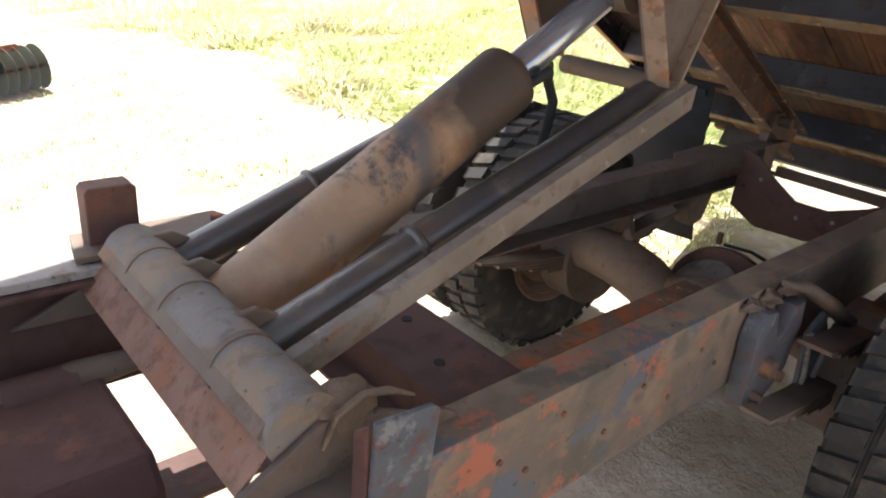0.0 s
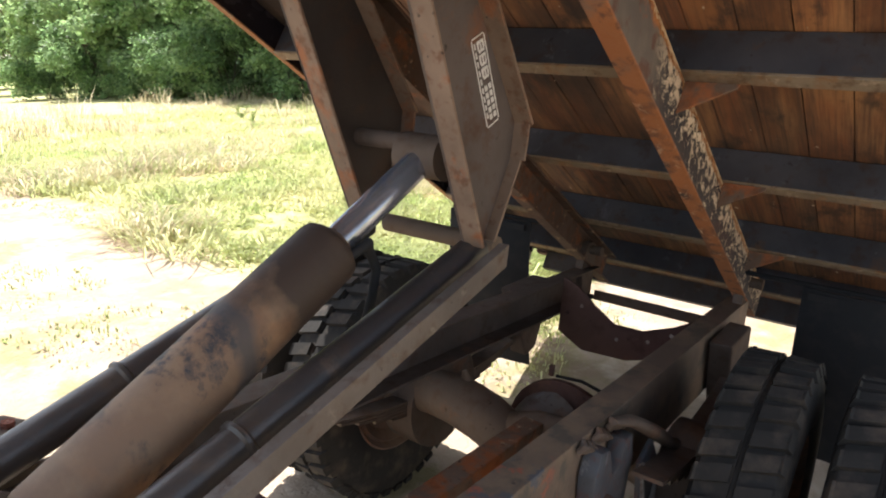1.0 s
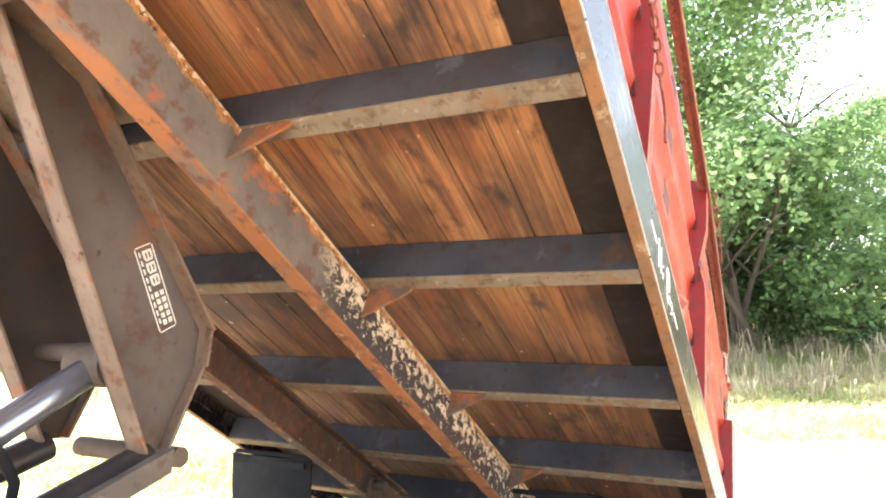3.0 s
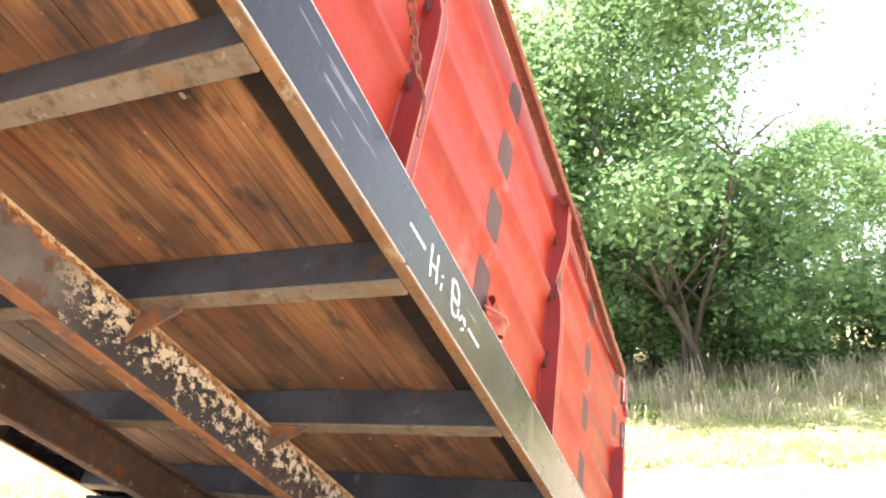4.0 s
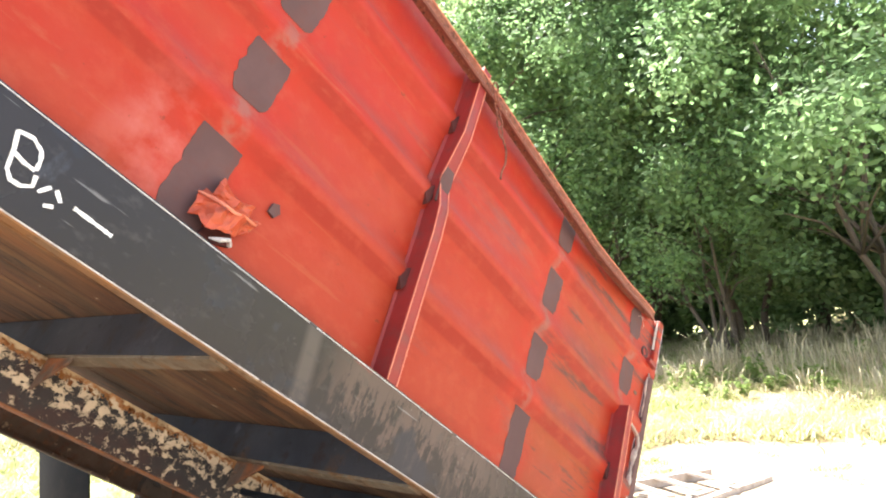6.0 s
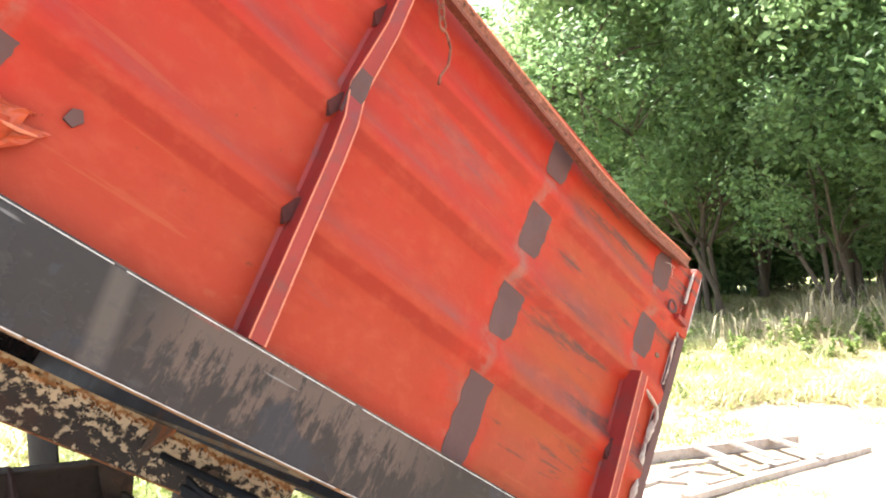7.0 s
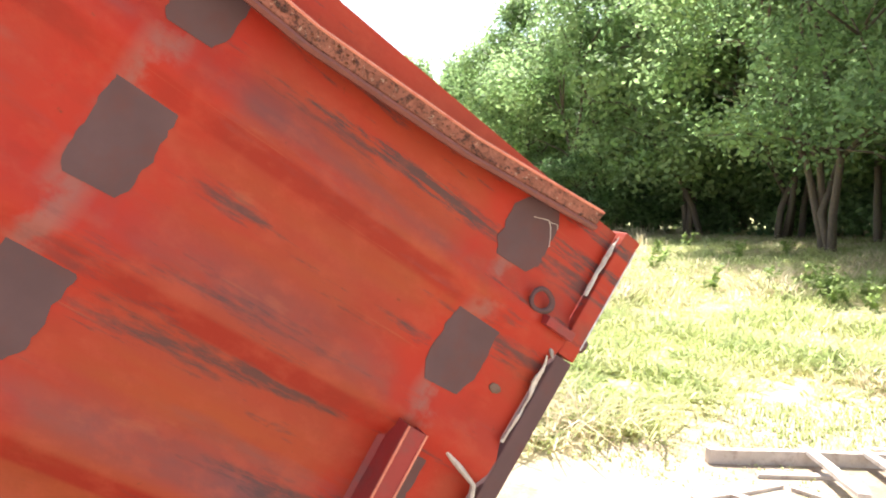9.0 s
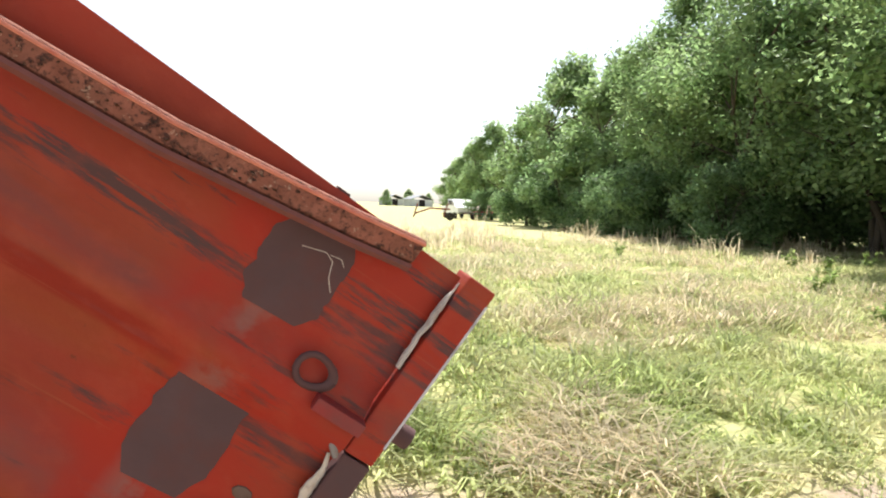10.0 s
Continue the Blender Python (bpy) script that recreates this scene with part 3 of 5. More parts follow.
def side_sheet(y_flat, s, x0, x1, rows=44):
    """s: -1 if the ribs stand out towards -y."""
    outline = [(y_flat, 0.1700)]
    for z in RIBS:
        outline += [(y_flat, z - 0.050), (y_flat + s * 0.021, z - 0.020), (y_flat + s * 0.022, z + 0.004), (y_flat, z + 0.038)]
    outline += [(y_flat, TOP)]
    fine = []
    for a, b in zip(outline, outline[1:]):
        k = max(1, int((b[1] - a[1]) / 0.04))
        fine += [(a[0] + (b[0] - a[0]) * i / k, a[1] + (b[1] - a[1]) * i / k) for i in range(k)]
    fine.append(outline[-1])
    bm = bmesh.new()
    grid = []
    for i in range(rows + 1):
        x = x0 + (x1 - x0) * i / rows
        grid.append([bm.verts.new((x, y + 0.004 * noise.noise((x * 3, z * 4, 5.0 + s)), z)) for y, z in fine])
    for a, b in zip(grid, grid[1:]):
        for k in range(len(fine) - 1):
            bm.faces.new([a[k], b[k], b[k + 1], a[k + 1]])
    bmesh.ops.recalc_face_normals(bm, faces=bm.faces)
    bmesh.ops.solidify(bm, geom=bm.faces[:], thickness=0.004)
    return bm


FLAT = 0.012
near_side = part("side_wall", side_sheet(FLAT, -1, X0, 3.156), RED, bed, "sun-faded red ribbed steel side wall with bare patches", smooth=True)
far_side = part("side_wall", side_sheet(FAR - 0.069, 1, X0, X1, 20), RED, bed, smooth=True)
quick("front_wall", RED, bed, box, X0 - 0.05, X0 - 0.002, NEAR + 0.02, FAR - 0.02, 0.17, 1.25, bevel=0.004)


def sheet_y(x, z):
    """The near sheet's outer face between its ribs."""
    return FLAT + 0.004 * noise.noise((x * 3, z * 4, 4.0)) - 0.004


def primer_patch(x, lean, half, z0, z1, seed):
    """A bare patch where a stake was cut away: a thin scabby film with ragged, rounded ends."""
    rows, cols = 22, 5
    bm = bmesh.new()
    front, back = [], []
    for i in range(rows + 1):
        f = i / rows
        z = z0 + (z1 - z0) * f
        c = x + lean * (z - 0.17) / 0.4
        e = min(f, 1 - f) * (z1 - z0) / 0.030
        pull = 1 - (0.30 if f < 0.5 else 0.42) * max(0.0, 1 - e) ** 1.6
        a = c - half * pull + 0.006 * noise.noise((seed, f * 7, 0.0)) + 0.003 * noise.noise((seed, f * 25, 2.0))
        b = c + half * pull + 0.006 * noise.noise((seed, f * 7, 9.0)) + 0.003 * noise.noise((seed, f * 25, 7.0))
        line = [(a + (b - a) * k / cols, z + 0.012 * (k / cols - 0.5) * (1 if f > 0.5 else 0.3)) for k in range(cols + 1)]
        front.append([bm.verts.new((px, sheet_y(px, pz) - 0.0011, pz)) for px, pz in line])
        back.append([bm.verts.new((px, sheet_y(px, pz) + 0.0010, pz)) for px, pz in line])
    for i in range(rows):
        for k in range(cols):
            bm.faces.new([front[i][k], front[i][k + 1], front[i + 1][k + 1], front[i + 1][k]])
        for k in (0, cols):
            bm.faces.new([front[i][k], front[i + 1][k], back[i + 1][k], back[i][k]])
    for r in (0, rows):
        for k in range(cols):
            bm.faces.new([front[r][k], front[r][k + 1], back[r][k + 1], back[r][k]])
    part("primer_patch", bm, PRIMER, near_side, "bare brown-grey primer patch", smooth=True)


# columns of bare patches between the ribs, each leaning a little
for x, lean, half, spans in ((2.508, -0.010, 0.041, ((0.172, 0.415), (0.484, 0.650), (0.717, 0.892), (0.945, 1.078))),
                             (1.346, -0.010, 0.052, ((0.174, 0.405), (0.478, 0.642), (0.712, 0.880), (0.940, 1.085))),
                             (3.036, -0.006, 0.047, ((0.484, 0.638), (0.726, 0.922), (0.956, 1.074)))):
    for z0, z1 in spans:
        primer_patch(x, lean, half, z0, z1, x * 10 + z0 * 3)


def stake(x, lean, z0, z1, wide=0.047, out=0.052, bend=0.0):
    """A pressed hat-section stake on the side wall."""
    bm = bmesh.new()
    n = 12
    rings = []
    for i in range(n + 1):
        z = z0 + (z1 - z0) * i / n
        k = math.exp(-((z - 0.72) / 0.07) ** 2) * bend
        cx = x + lean * (z - z0) - 0.25 * k
        o = out * (1 - 0.5 * k / max(bend, 1e-6) if bend else 1)
        w = wide * (1 + (0.25 * k / bend if bend else 0))
        prof = [(cx - w * 0.58, FLAT - 0.005), (cx - w * 0.40, FLAT - 0.009), (cx - w * 0.36, FLAT - 0.012 - o), (cx + w * 0.36, FLAT - 0.012 - o), (cx + w * 0.40, FLAT - 0.009), (cx + w * 0.58, FLAT - 0.005)]
        rings.append([bm.verts.new((px + random.uniform(-0.001, 0.001), py, z)) for px, py in prof])
    for a, b in zip(rings, rings[1:]):
        for k in range(5):
            bm.faces.new([a[k], b[k], b[k + 1], a[k + 1]])
    bmesh.ops.recalc_face_normals(bm, faces=bm.faces)
    bmesh.ops.solidify(bm, geom=bm.faces[:], thickness=0.003)
    ob = part("stake", bm, RED_DARK, near_side, "dented red steel side stake", bevel=0.0)
    for e in (-1, 1):
        bm = bmesh.new()
        pts = []
        for i in range(n + 1):
            z = z0 + (z1 - z0) * i / n
            k = math.exp(-((z - 0.72) / 0.07) ** 2) * bend
            o = out * (1 - 0.5 * k / max(bend, 1e-6) if bend else 1)
            w = wide * (1 + (0.25 * k / bend if bend else 0))
            pts.append((x + lean * (z - z0) - 0.25 * k + e * w * 0.36, FLAT - 0.0125 - o, z))
        tube(bm, pts, 0.0022, 6)
        part("scraped_edge", bm, RED_EDGE, ob)
    return ob


stake(1.952, -0.095, 0.172, 1.085, bend=0.03)
# the crease of the bent stake is rubbed to primer
quick("crease_patch", PRIMER, near_side, prism, [(1.880, 0.640), (1.912, 0.630), (1.918, 0.700), (1.910, 0.752), (1.876, 0.760), (1.872, 0.71)], FLAT - 0.046, FLAT - 0.040, axis="y", label="grey creased patch on the bent stake", bevel=0.002)
stake(0.775, -0.095, 0.172, 1.085, bend=0.03)
stake(0.10, 0.0, 0.172, 1.085)
stake(-0.55, 0.0, 0.172, 1.085)
stake(3.025, -0.05, 0.172, 0.655)

# top rail, sagging off the sheet towards the front
RAIL_LINE = [(X0, -0.050, 1.060), (0.2, -0.052, 1.055), (1.2, -0.056, 1.045), (1.9, -0.055, 1.045), (2.3, -0.05, 1.035), (2.6, -0.045, 1.03), (2.85, -0.036, 1.055), (3.04, -0.025, 1.088), (3.112, -0.013, 1.103)]


def rail_bar(outline):
    bm = bmesh.new()
    rings = []
    for x, y, z in RAIL_LINE:
        rings.append([bm.verts.new((x, y + a, z + b)) for a, b in outline])
    k = len(outline)
    for a, b in zip(rings, rings[1:]):
        for i in range(k):
            bm.faces.new([a[i], b[i], b[(i + 1) % k], a[(i + 1) % k]])
    bm.faces.new(rings[0][::-1]), bm.faces.new(rings[-1])
    return bm


def top_rail():
    """A pitted angle: a rounded lip below, a flat web, and a bright ridge on top."""
    rail = part("top_rail", rail_bar(((0.034, -0.010), (0.002, -0.014), (-0.004, -0.010), (-0.005, 0.012), (0.0, 0.018), (0.034, 0.018))), RAILRUST, bed, "pitted rusty top rail bent in at its end", bevel=0.002)
    part("rail_lip", rail_bar(((0.004, -0.021), (-0.006, -0.022), (-0.010, -0.017), (-0.007, -0.0125), (0.002, -0.0145))), RAILLIP, rail, "dull brown-red rolled lip")
    bm = bmesh.new()
    tube(bm, [(x, y - 0.0045, z + 0.0135) for x, y, z in RAIL_LINE], 0.0024, 6)
    part("rail_ridge", bm, RED_EDGE, rail, "bright scraped ridge")
    # rust pits and lumps along the web
    bm = bmesh.new()
    x = X0
    while x < 3.0:
        k = max(i for i, p in enumerate(RAIL_LINE[:-1]) if p[0] <= x)
        a, b = RAIL_LINE[k], RAIL_LINE[k + 1]
        f = (x - a[0]) / (b[0] - a[0])
        y, z = a[1] + (b[1] - a[1]) * f - 0.0045, a[2] + (b[2] - a[2]) * f + random.uniform(-0.009, 0.009)
        d, h = random.uniform(0.001, 0.0035), random.uniform(0.0008, 0.0022)
        v = [bm.verts.new(p) for p in ((x - d, y - 0.0005, z), (x, y - 0.002, z - h), (x + d, y - 0.0005, z + h * 0.3), (x, y - 0.0025, z + h))]
        bm.faces.new(v)
        x += random.uniform(0.003, 0.011)
    bmesh.ops.solidify(bm, geom=bm.faces[:], thickness=0.001)
    part("rust_pitting", bm, RIM, rail, "dark rust lumps")


top_rail()

# rear corner post of the bed
upper = quick("rear_post", RED, bed, box, 3.158, 3.190, -0.014, 0.045, 0.875, 1.118, label="red rear corner post", bevel=0.003)
lower = quick("rear_post", PRIMER, bed, box, 3.159, 3.191, -0.012, 0.045, 0.10, 0.872, label="bare brown lower rear post", bevel=0.003)
quick("scraped_edge", BRIGHT, upper, tube, [(3.1895, -0.0135, 0.90), (3.1895, -0.0135, 1.10)], 0.0016, 6)
quick("rear_post", PRIMER, bed, box, 3.140, 3.190, FAR - 0.10, FAR - 0.02, 0.10, 1.12, bevel=0.004)
quick("rear_sill", BEAM, bed, box, X1 + 0.003, 3.17, 0.05, FAR - 0.105, 0.0, 0.165, bevel=0.004)


def sealant(z0, z1, x, seed, wide=0.011):
    """A lumpy bead along the seam."""
    rng = random.Random(seed)
    bm = bmesh.new()
    n = int((z1 - z0) / 0.005)
    pts, radii = [], []
    for i in range(n + 1):
        t = i * 0.05
        pts.append((x + 0.007 * noise.noise((seed, t * 0.9, 0.0)) + 0.004 * noise.noise((seed, t * 4.0, 3.0)), FLAT - 0.017 - 0.004 * abs(noise.noise((seed, t * 3, 7.0))), z0 + (z1 - z0) * i / n))
        radii.append(wide * max(0.12, 0.55 + 0.9 * noise.noise((seed + 5, t * 2.2, 1.0))) * rng.uniform(0.85, 1.1))
    tube(bm, pts, radii, 8, squash=0.5)
    part("sealant_bead", bm, SEAL, bed, "cracked dirty white sealant bead", smooth=True)


sealant(0.985, 1.104, 3.154, 3.0, 0.008)
sealant(0.70, 0.862, 3.154, 5.0, 0.010)
sealant(0.20, 0.600, 3.152, 8.0, 0.013)
sealant(0.640, 0.662, 3.164, 6.0, 0.010)
# a torn white strip that runs from the stake's head to the seam, and a grey smear at the bead's head
quick("sealant_strip", SEAL, bed, tube, [(3.075, -0.001, 0.655), (3.094, -0.006, 0.643), (3.118, -0.009, 0.632), (3.144, -0.012, 0.618), (3.154, -0.013, 0.590), (3.153, -0.012, 0.560)], [0.004, 0.009, 0.011, 0.009, 0.010, 0.006], 8, label="torn white strip of sealant", smooth=True, squash=0.45)
quick("sealant_smear", PALE, bed, tube, [(3.142, -0.002, 0.884), (3.149, -0.008, 0.872), (3.155, -0.011, 0.862)], [0.006, 0.009, 0.004], 8, label="grey smear of sealant", smooth=True, squash=0.5)
for x, z in ((3.113, 0.769), (3.126, 0.454)):
    quick("rust_bolt", RIM, bed, tube, [(x, FLAT + 0.002, z), (x, FLAT - 0.008, z)], [0.010, 0.008], 8, smooth=True)
# a scrap of wire caught behind the rail end
quick("wire_scrap", SEAL, bed, tube, [(3.008, -0.004, 1.038), (3.034, -0.010, 1.047), (3.046, -0.006, 1.042), (3.052, -0.012, 1.026), (3.064, -0.006, 1.013)], 0.0007, 6, label="pale scrap of bent wire")
quick("wire_scrap", SEAL, bed, tube, [(3.040, -0.006, 1.047), (3.052, -0.012, 1.050), (3.060, -0.008, 1.044)], 0.0006, 6)


# ---- writing chalked on the near sill ----
def chalk(points, wide=0.0045):
    bm = bmesh.new()
    pts = []
    for (ax, az), (bx, bz) in zip(points, points[1:]):
        n = max(2, int(math.hypot(bx - ax, bz - az) / 0.006))
        pts += [(ax + (bx - ax) * i / n, az + (bz - az) * i / n) for i in range(n)]
    pts.append(points[-1])
    rows = []
    for i, (x, z) in enumerate(pts):
        ax, az = pts[max(0, i - 1)]
        bx, bz = pts[min(len(pts) - 1, i + 1)]
        d = math.hypot(bx - ax, bz - az)
        nx, nz = -(bz - az) / d, (bx - ax) / d
        w = wide * random.uniform(0.65, 1.15)
        rows.append([bm.verts.new((x + nx * w * k, NEAR + e, z + nz * w * k)) for k, e in ((1, -0.0016), (-1, -0.0016), (-1, 0.001), (1, 0.001))])
    for a, b in zip(rows, rows[1:]):
        for k in range(4):
            bm.faces.new([a[k], b[k], b[(k + 1) % 4], a[(k + 1) % 4]])
    bm.faces.new(rows[0]), bm.faces.new(rows[-1][::-1])
    return part("chalk_stroke", bm, CHALK, bed, "white chalk stroke of a greeting")


for stroke in ([(0.821, 0.086), (0.900, 0.085)],
               [(0.925, 0.118), (0.934, 0.080), (0.945, 0.049)], [(0.960, 0.116), (0.968, 0.084), (0.978, 0.053)], [(0.935, 0.076), (0.968, 0.083)],
               [(1.002, 0.072), (1.003, 0.056)], [(0.998, 0.091), (0.999, 0.085)],
               [(1.047, 0.119), (1.058, 0.092), (1.067, 0.062)], [(1.047, 0.119), (1.070, 0.124), (1.090, 0.114), (1.097, 0.100), (1.100, 0.084)],
               [(1.060, 0.088), (1.080, 0.083), (1.099, 0.083)], [(1.066, 0.062), (1.080, 0.049), (1.096, 0.050), (1.110, 0.060), (1.105, 0.077)],
               [(1.120, 0.058), (1.132, 0.076)], [(1.141, 0.077), (1.156, 0.064)], [(1.151, 0.052), (1.138, 0.045)],
               [(1.177, 0.070), (1.250, 0.068)]):
    chalk(stroke, 0.0032)


# ---- torn stub, chains, ring ----
def shard(rows, material, name, label, seed, rough=0.0045):
    bm = bmesh.new()
    g = [[bm.verts.new(p) for p in r] for r in rows]
    for a, b in zip(g, g[1:]):
        for k in range(len(a) - 1):
            bm.faces.new([a[k], a[k + 1], b[k + 1], b[k]])
    bmesh.ops.subdivide_edges(bm, edges=bm.edges[:], cuts=3, use_grid_fill=True)
    for v in bm.verts:
        v.co.y += rough * noise.noise(v.co * 34 + Vector((seed, 0, 0))) + 0.4 * rough * noise.noise(v.co * 90)
        v.co.x += 0.7 * rough * noise.noise(v.co * 30 + Vector((0, seed, 5)))
        v.co.z += rough * noise.noise(v.co * 32 + Vector((3, seed, 2)))
    bmesh.ops.recalc_face_normals(bm, faces=bm.faces)
    bmesh.ops.solidify(bm, geom=bm.faces[:], thickness=0.003)
    return part(name, bm, material, near_side, label)


def torn_stub():
    """The crumpled foot of a stake that was torn off: folded sheet over a painted shadow."""
    shard([[(1.350, -0.012, 0.205), (1.392, -0.050, 0.194), (1.430, -0.040, 0.210), (1.474, -0.014, 0.236)],
           [(1.346, -0.014, 0.248), (1.388, -0.058, 0.238), (1.436, -0.046, 0.252), (1.486, -0.006, 0.272)],
           [(1.360, 0.004, 0.276), (1.400, -0.020, 0.262), (1.450, -0.014, 0.280), (1.500, 0.004, 0.288)]], STUB, "torn_stub", "crumpled red stub of a torn-off stake", 1.0, 0.012)
    # a second fold that stands out above it, and its scraped rims
    shard([[(1.372, -0.020, 0.258), (1.412, -0.036, 0.250), (1.456, -0.022, 0.266)],
           [(1.364, -0.034, 0.284), (1.408, -0.046, 0.270), (1.462, -0.026, 0.292)],
           [(1.384, 0.002, 0.306), (1.420, -0.010, 0.290), (1.470, 0.002, 0.304)]], STUB, "torn_fold", "", 4.0, 0.011)
    quick("scraped_rim", RED_EDGE, near_side, tube, [(1.346, -0.016, 0.250), (1.366, -0.040, 0.246), (1.388, -0.061, 0.240), (1.412, -0.055, 0.243), (1.436, -0.049, 0.254), (1.462, -0.030, 0.262), (1.486, -0.009, 0.273)], [0.002, 0.0035, 0.003, 0.004, 0.0025, 0.0035, 0.002], 6)
    quick("paint_chip", PRIMER, near_side, prism, [(1.500, 0.322), (1.518, 0.318), (1.528, 0.334), (1.516, 0.350), (1.502, 0.343)], FLAT - 0.0095, FLAT + 0.001, axis="y", label="bare grey chip in the paint")
    # flat dark red plate in place of the shaded hollow under the fold
    quick("torn_hollow", SHADE_RED, near_side, prism, [(1.392, 0.180), (1.462, 0.206), (1.452, 0.235), (1.400, 0.215)], FLAT - 0.012, FLAT - 0.004, axis="y")
    quick("torn_lip", BRIGHT, near_side, tube, [(1.405, -0.028, 0.186), (1.420, -0.042, 0.190), (1.440, -0.034, 0.204), (1.452, -0.02, 0.202)], [0.002, 0.005, 0.004, 0.005], 8, label="bent bright metal lip")


torn_stub()


def rib_shadow(x, z, s=1):
    """A flat dark red plate that stands in for the shadow in a rib's open end beside a stake."""
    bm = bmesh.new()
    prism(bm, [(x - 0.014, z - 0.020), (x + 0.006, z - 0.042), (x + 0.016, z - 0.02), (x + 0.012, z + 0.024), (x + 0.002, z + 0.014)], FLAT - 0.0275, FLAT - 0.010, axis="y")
    part("rib_shadow_plate", bm, SHADE_RED, near_side, "dark red plate painted as the shadow at a rib end")


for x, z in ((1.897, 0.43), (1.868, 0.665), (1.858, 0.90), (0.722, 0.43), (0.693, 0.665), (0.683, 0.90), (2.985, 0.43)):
    rib_shadow(x, z)

DOWN = (BED.to_3x3().inverted() @ Vector((0, 0, -1))).normalized()


def chain(x, y, z, links, hook=True):
    """Links hanging straight down from a point of the bed, with a bent wire hook below."""
    c = thing("chain", "rusty chain with a bent wire hook hanging from a stake", "chain", BED)
    c.name = "hanging_chain"
    p = Vector((bed_x(x), y, bed_z(z)))
    side, out = DOWN.cross(Vector((0, 1, 0))).normalized(), Vector((0, 1, 0))
    for k in range(links):
        a = side if k % 2 else out
        bm = bmesh.new()
        pts = []
        for i in range(13):
            t = 2 * math.pi * i / 12
            pts.append(p + a * 0.0085 * math.sin(t) + DOWN * (0.017 - 0.017 * math.cos(t)))
        tube(bm, pts, 0.0030, 6, caps=False)
        part("chain_link", bm, RAILRUST, c, smooth=True)
        p = p + DOWN * 0.027
    bm = bmesh.new()
    q = [p + side * -0.004, p + side * 0.010 + DOWN * 0.010, p + side * 0.018 + DOWN * 0.045, p + DOWN * 0.085 + side * 0.006, p + DOWN * 0.115 + side * -0.022, p + DOWN * 0.135 + side * -0.030]
    tube(bm, q, 0.0035, 8)
    part("wire_hook", bm, RAILRUST, c, smooth=True)


chain(1.885, -0.078, 1.050, 6)
chain(0.525, -0.078, 0.478, 8)

bm = bmesh.new()
tube(bm, [(3.098 + 0.018 * math.cos(t), -0.012, 0.932 + 0.018 * math.sin(t)) for t in (2 * math.pi * k / 16 for k in range(17))], 0.0042, 10, caps=False)
ring = part("tie_ring", bm, PRIMER, bed, "rusty tie ring on the rear corner", smooth=True)
quick("ring_lug", RED_DARK, bed, box, 3.112, 3.157, -0.034, 0.010, 0.900, 0.916, bevel=0.002)
quick("latch_knob", PRIMER, bed, tube, [(3.188, 0.03, 0.915), (3.225, 0.03, 0.915)], 0.014, 12, label="dull latch knob", smooth=True)

# ---- chassis, standing a little down at the rear ----
LEVEL = pose(0, 0, 0, 0, 3.3, 0)
chassis = thing("truck_chassis", "old truck chassis with rusty rails and dual wheels", "truck chassis", LEAN)
RAIL_TOP, RAIL_LOW = 0.882, 0.640


def on_chassis(name, bm, material, label="", parent=None, **more):
    bm.transform(LEVEL)
    return part(name, bm, material, parent or chassis, label, **more)


def rails():
    bm = bmesh.new()
    channel(bm, -3.2, 2.0, 0.695, 0.775, RAIL_LOW, RAIL_TOP, 0.08, 0.010)
    near = on_chassis("frame_rail", bm, RAIL, "dusty chassis rail with red and black paint remains", bevel=0.003)
    for x, z in ((-0.45, 0.80), (-0.38, 0.75), (-0.30, 0.83), (-0.16, 0.73), (-0.05, 0.79), (0.06, 0.72), (0.16, 0.80), (0.24, 0.74)):
        bm = bmesh.new()
        tube(bm, [(x, 0.6955, z), (x, 0.690, z)], 0.006, 10)
        on_chassis("rivet", bm, RIM, parent=near)
    bm = bmesh.new()
    channel(bm, -0.72, 2.0, 1.45, 1.37, 0.730, RAIL_TOP, 0.08, 0.010)
    on_chassis("frame_rail", bm, FARSTEEL, "dark rusty far chassis rail", bevel=0.003)
    bm = bmesh.new()
    channel(bm, -3.2, -0.722, 1.46, 1.37, 0.70, 0.925, 0.08, 0.010)
    front = on_chassis("front_rail", bm, DARKRED, "dark red-brown front rail section", bevel=0.003)
    # the rail's lit top edge, put in as a pale-coloured plate
    bm = bmesh.new()
    box(bm, -3.2, -0.70, 1.385, 1.50, 0.927, 0.945)
    on_chassis("rail_cap", bm, PALE, "flange plate painted pale as the rail's lit top", parent=front, bevel=0.003)


rails()


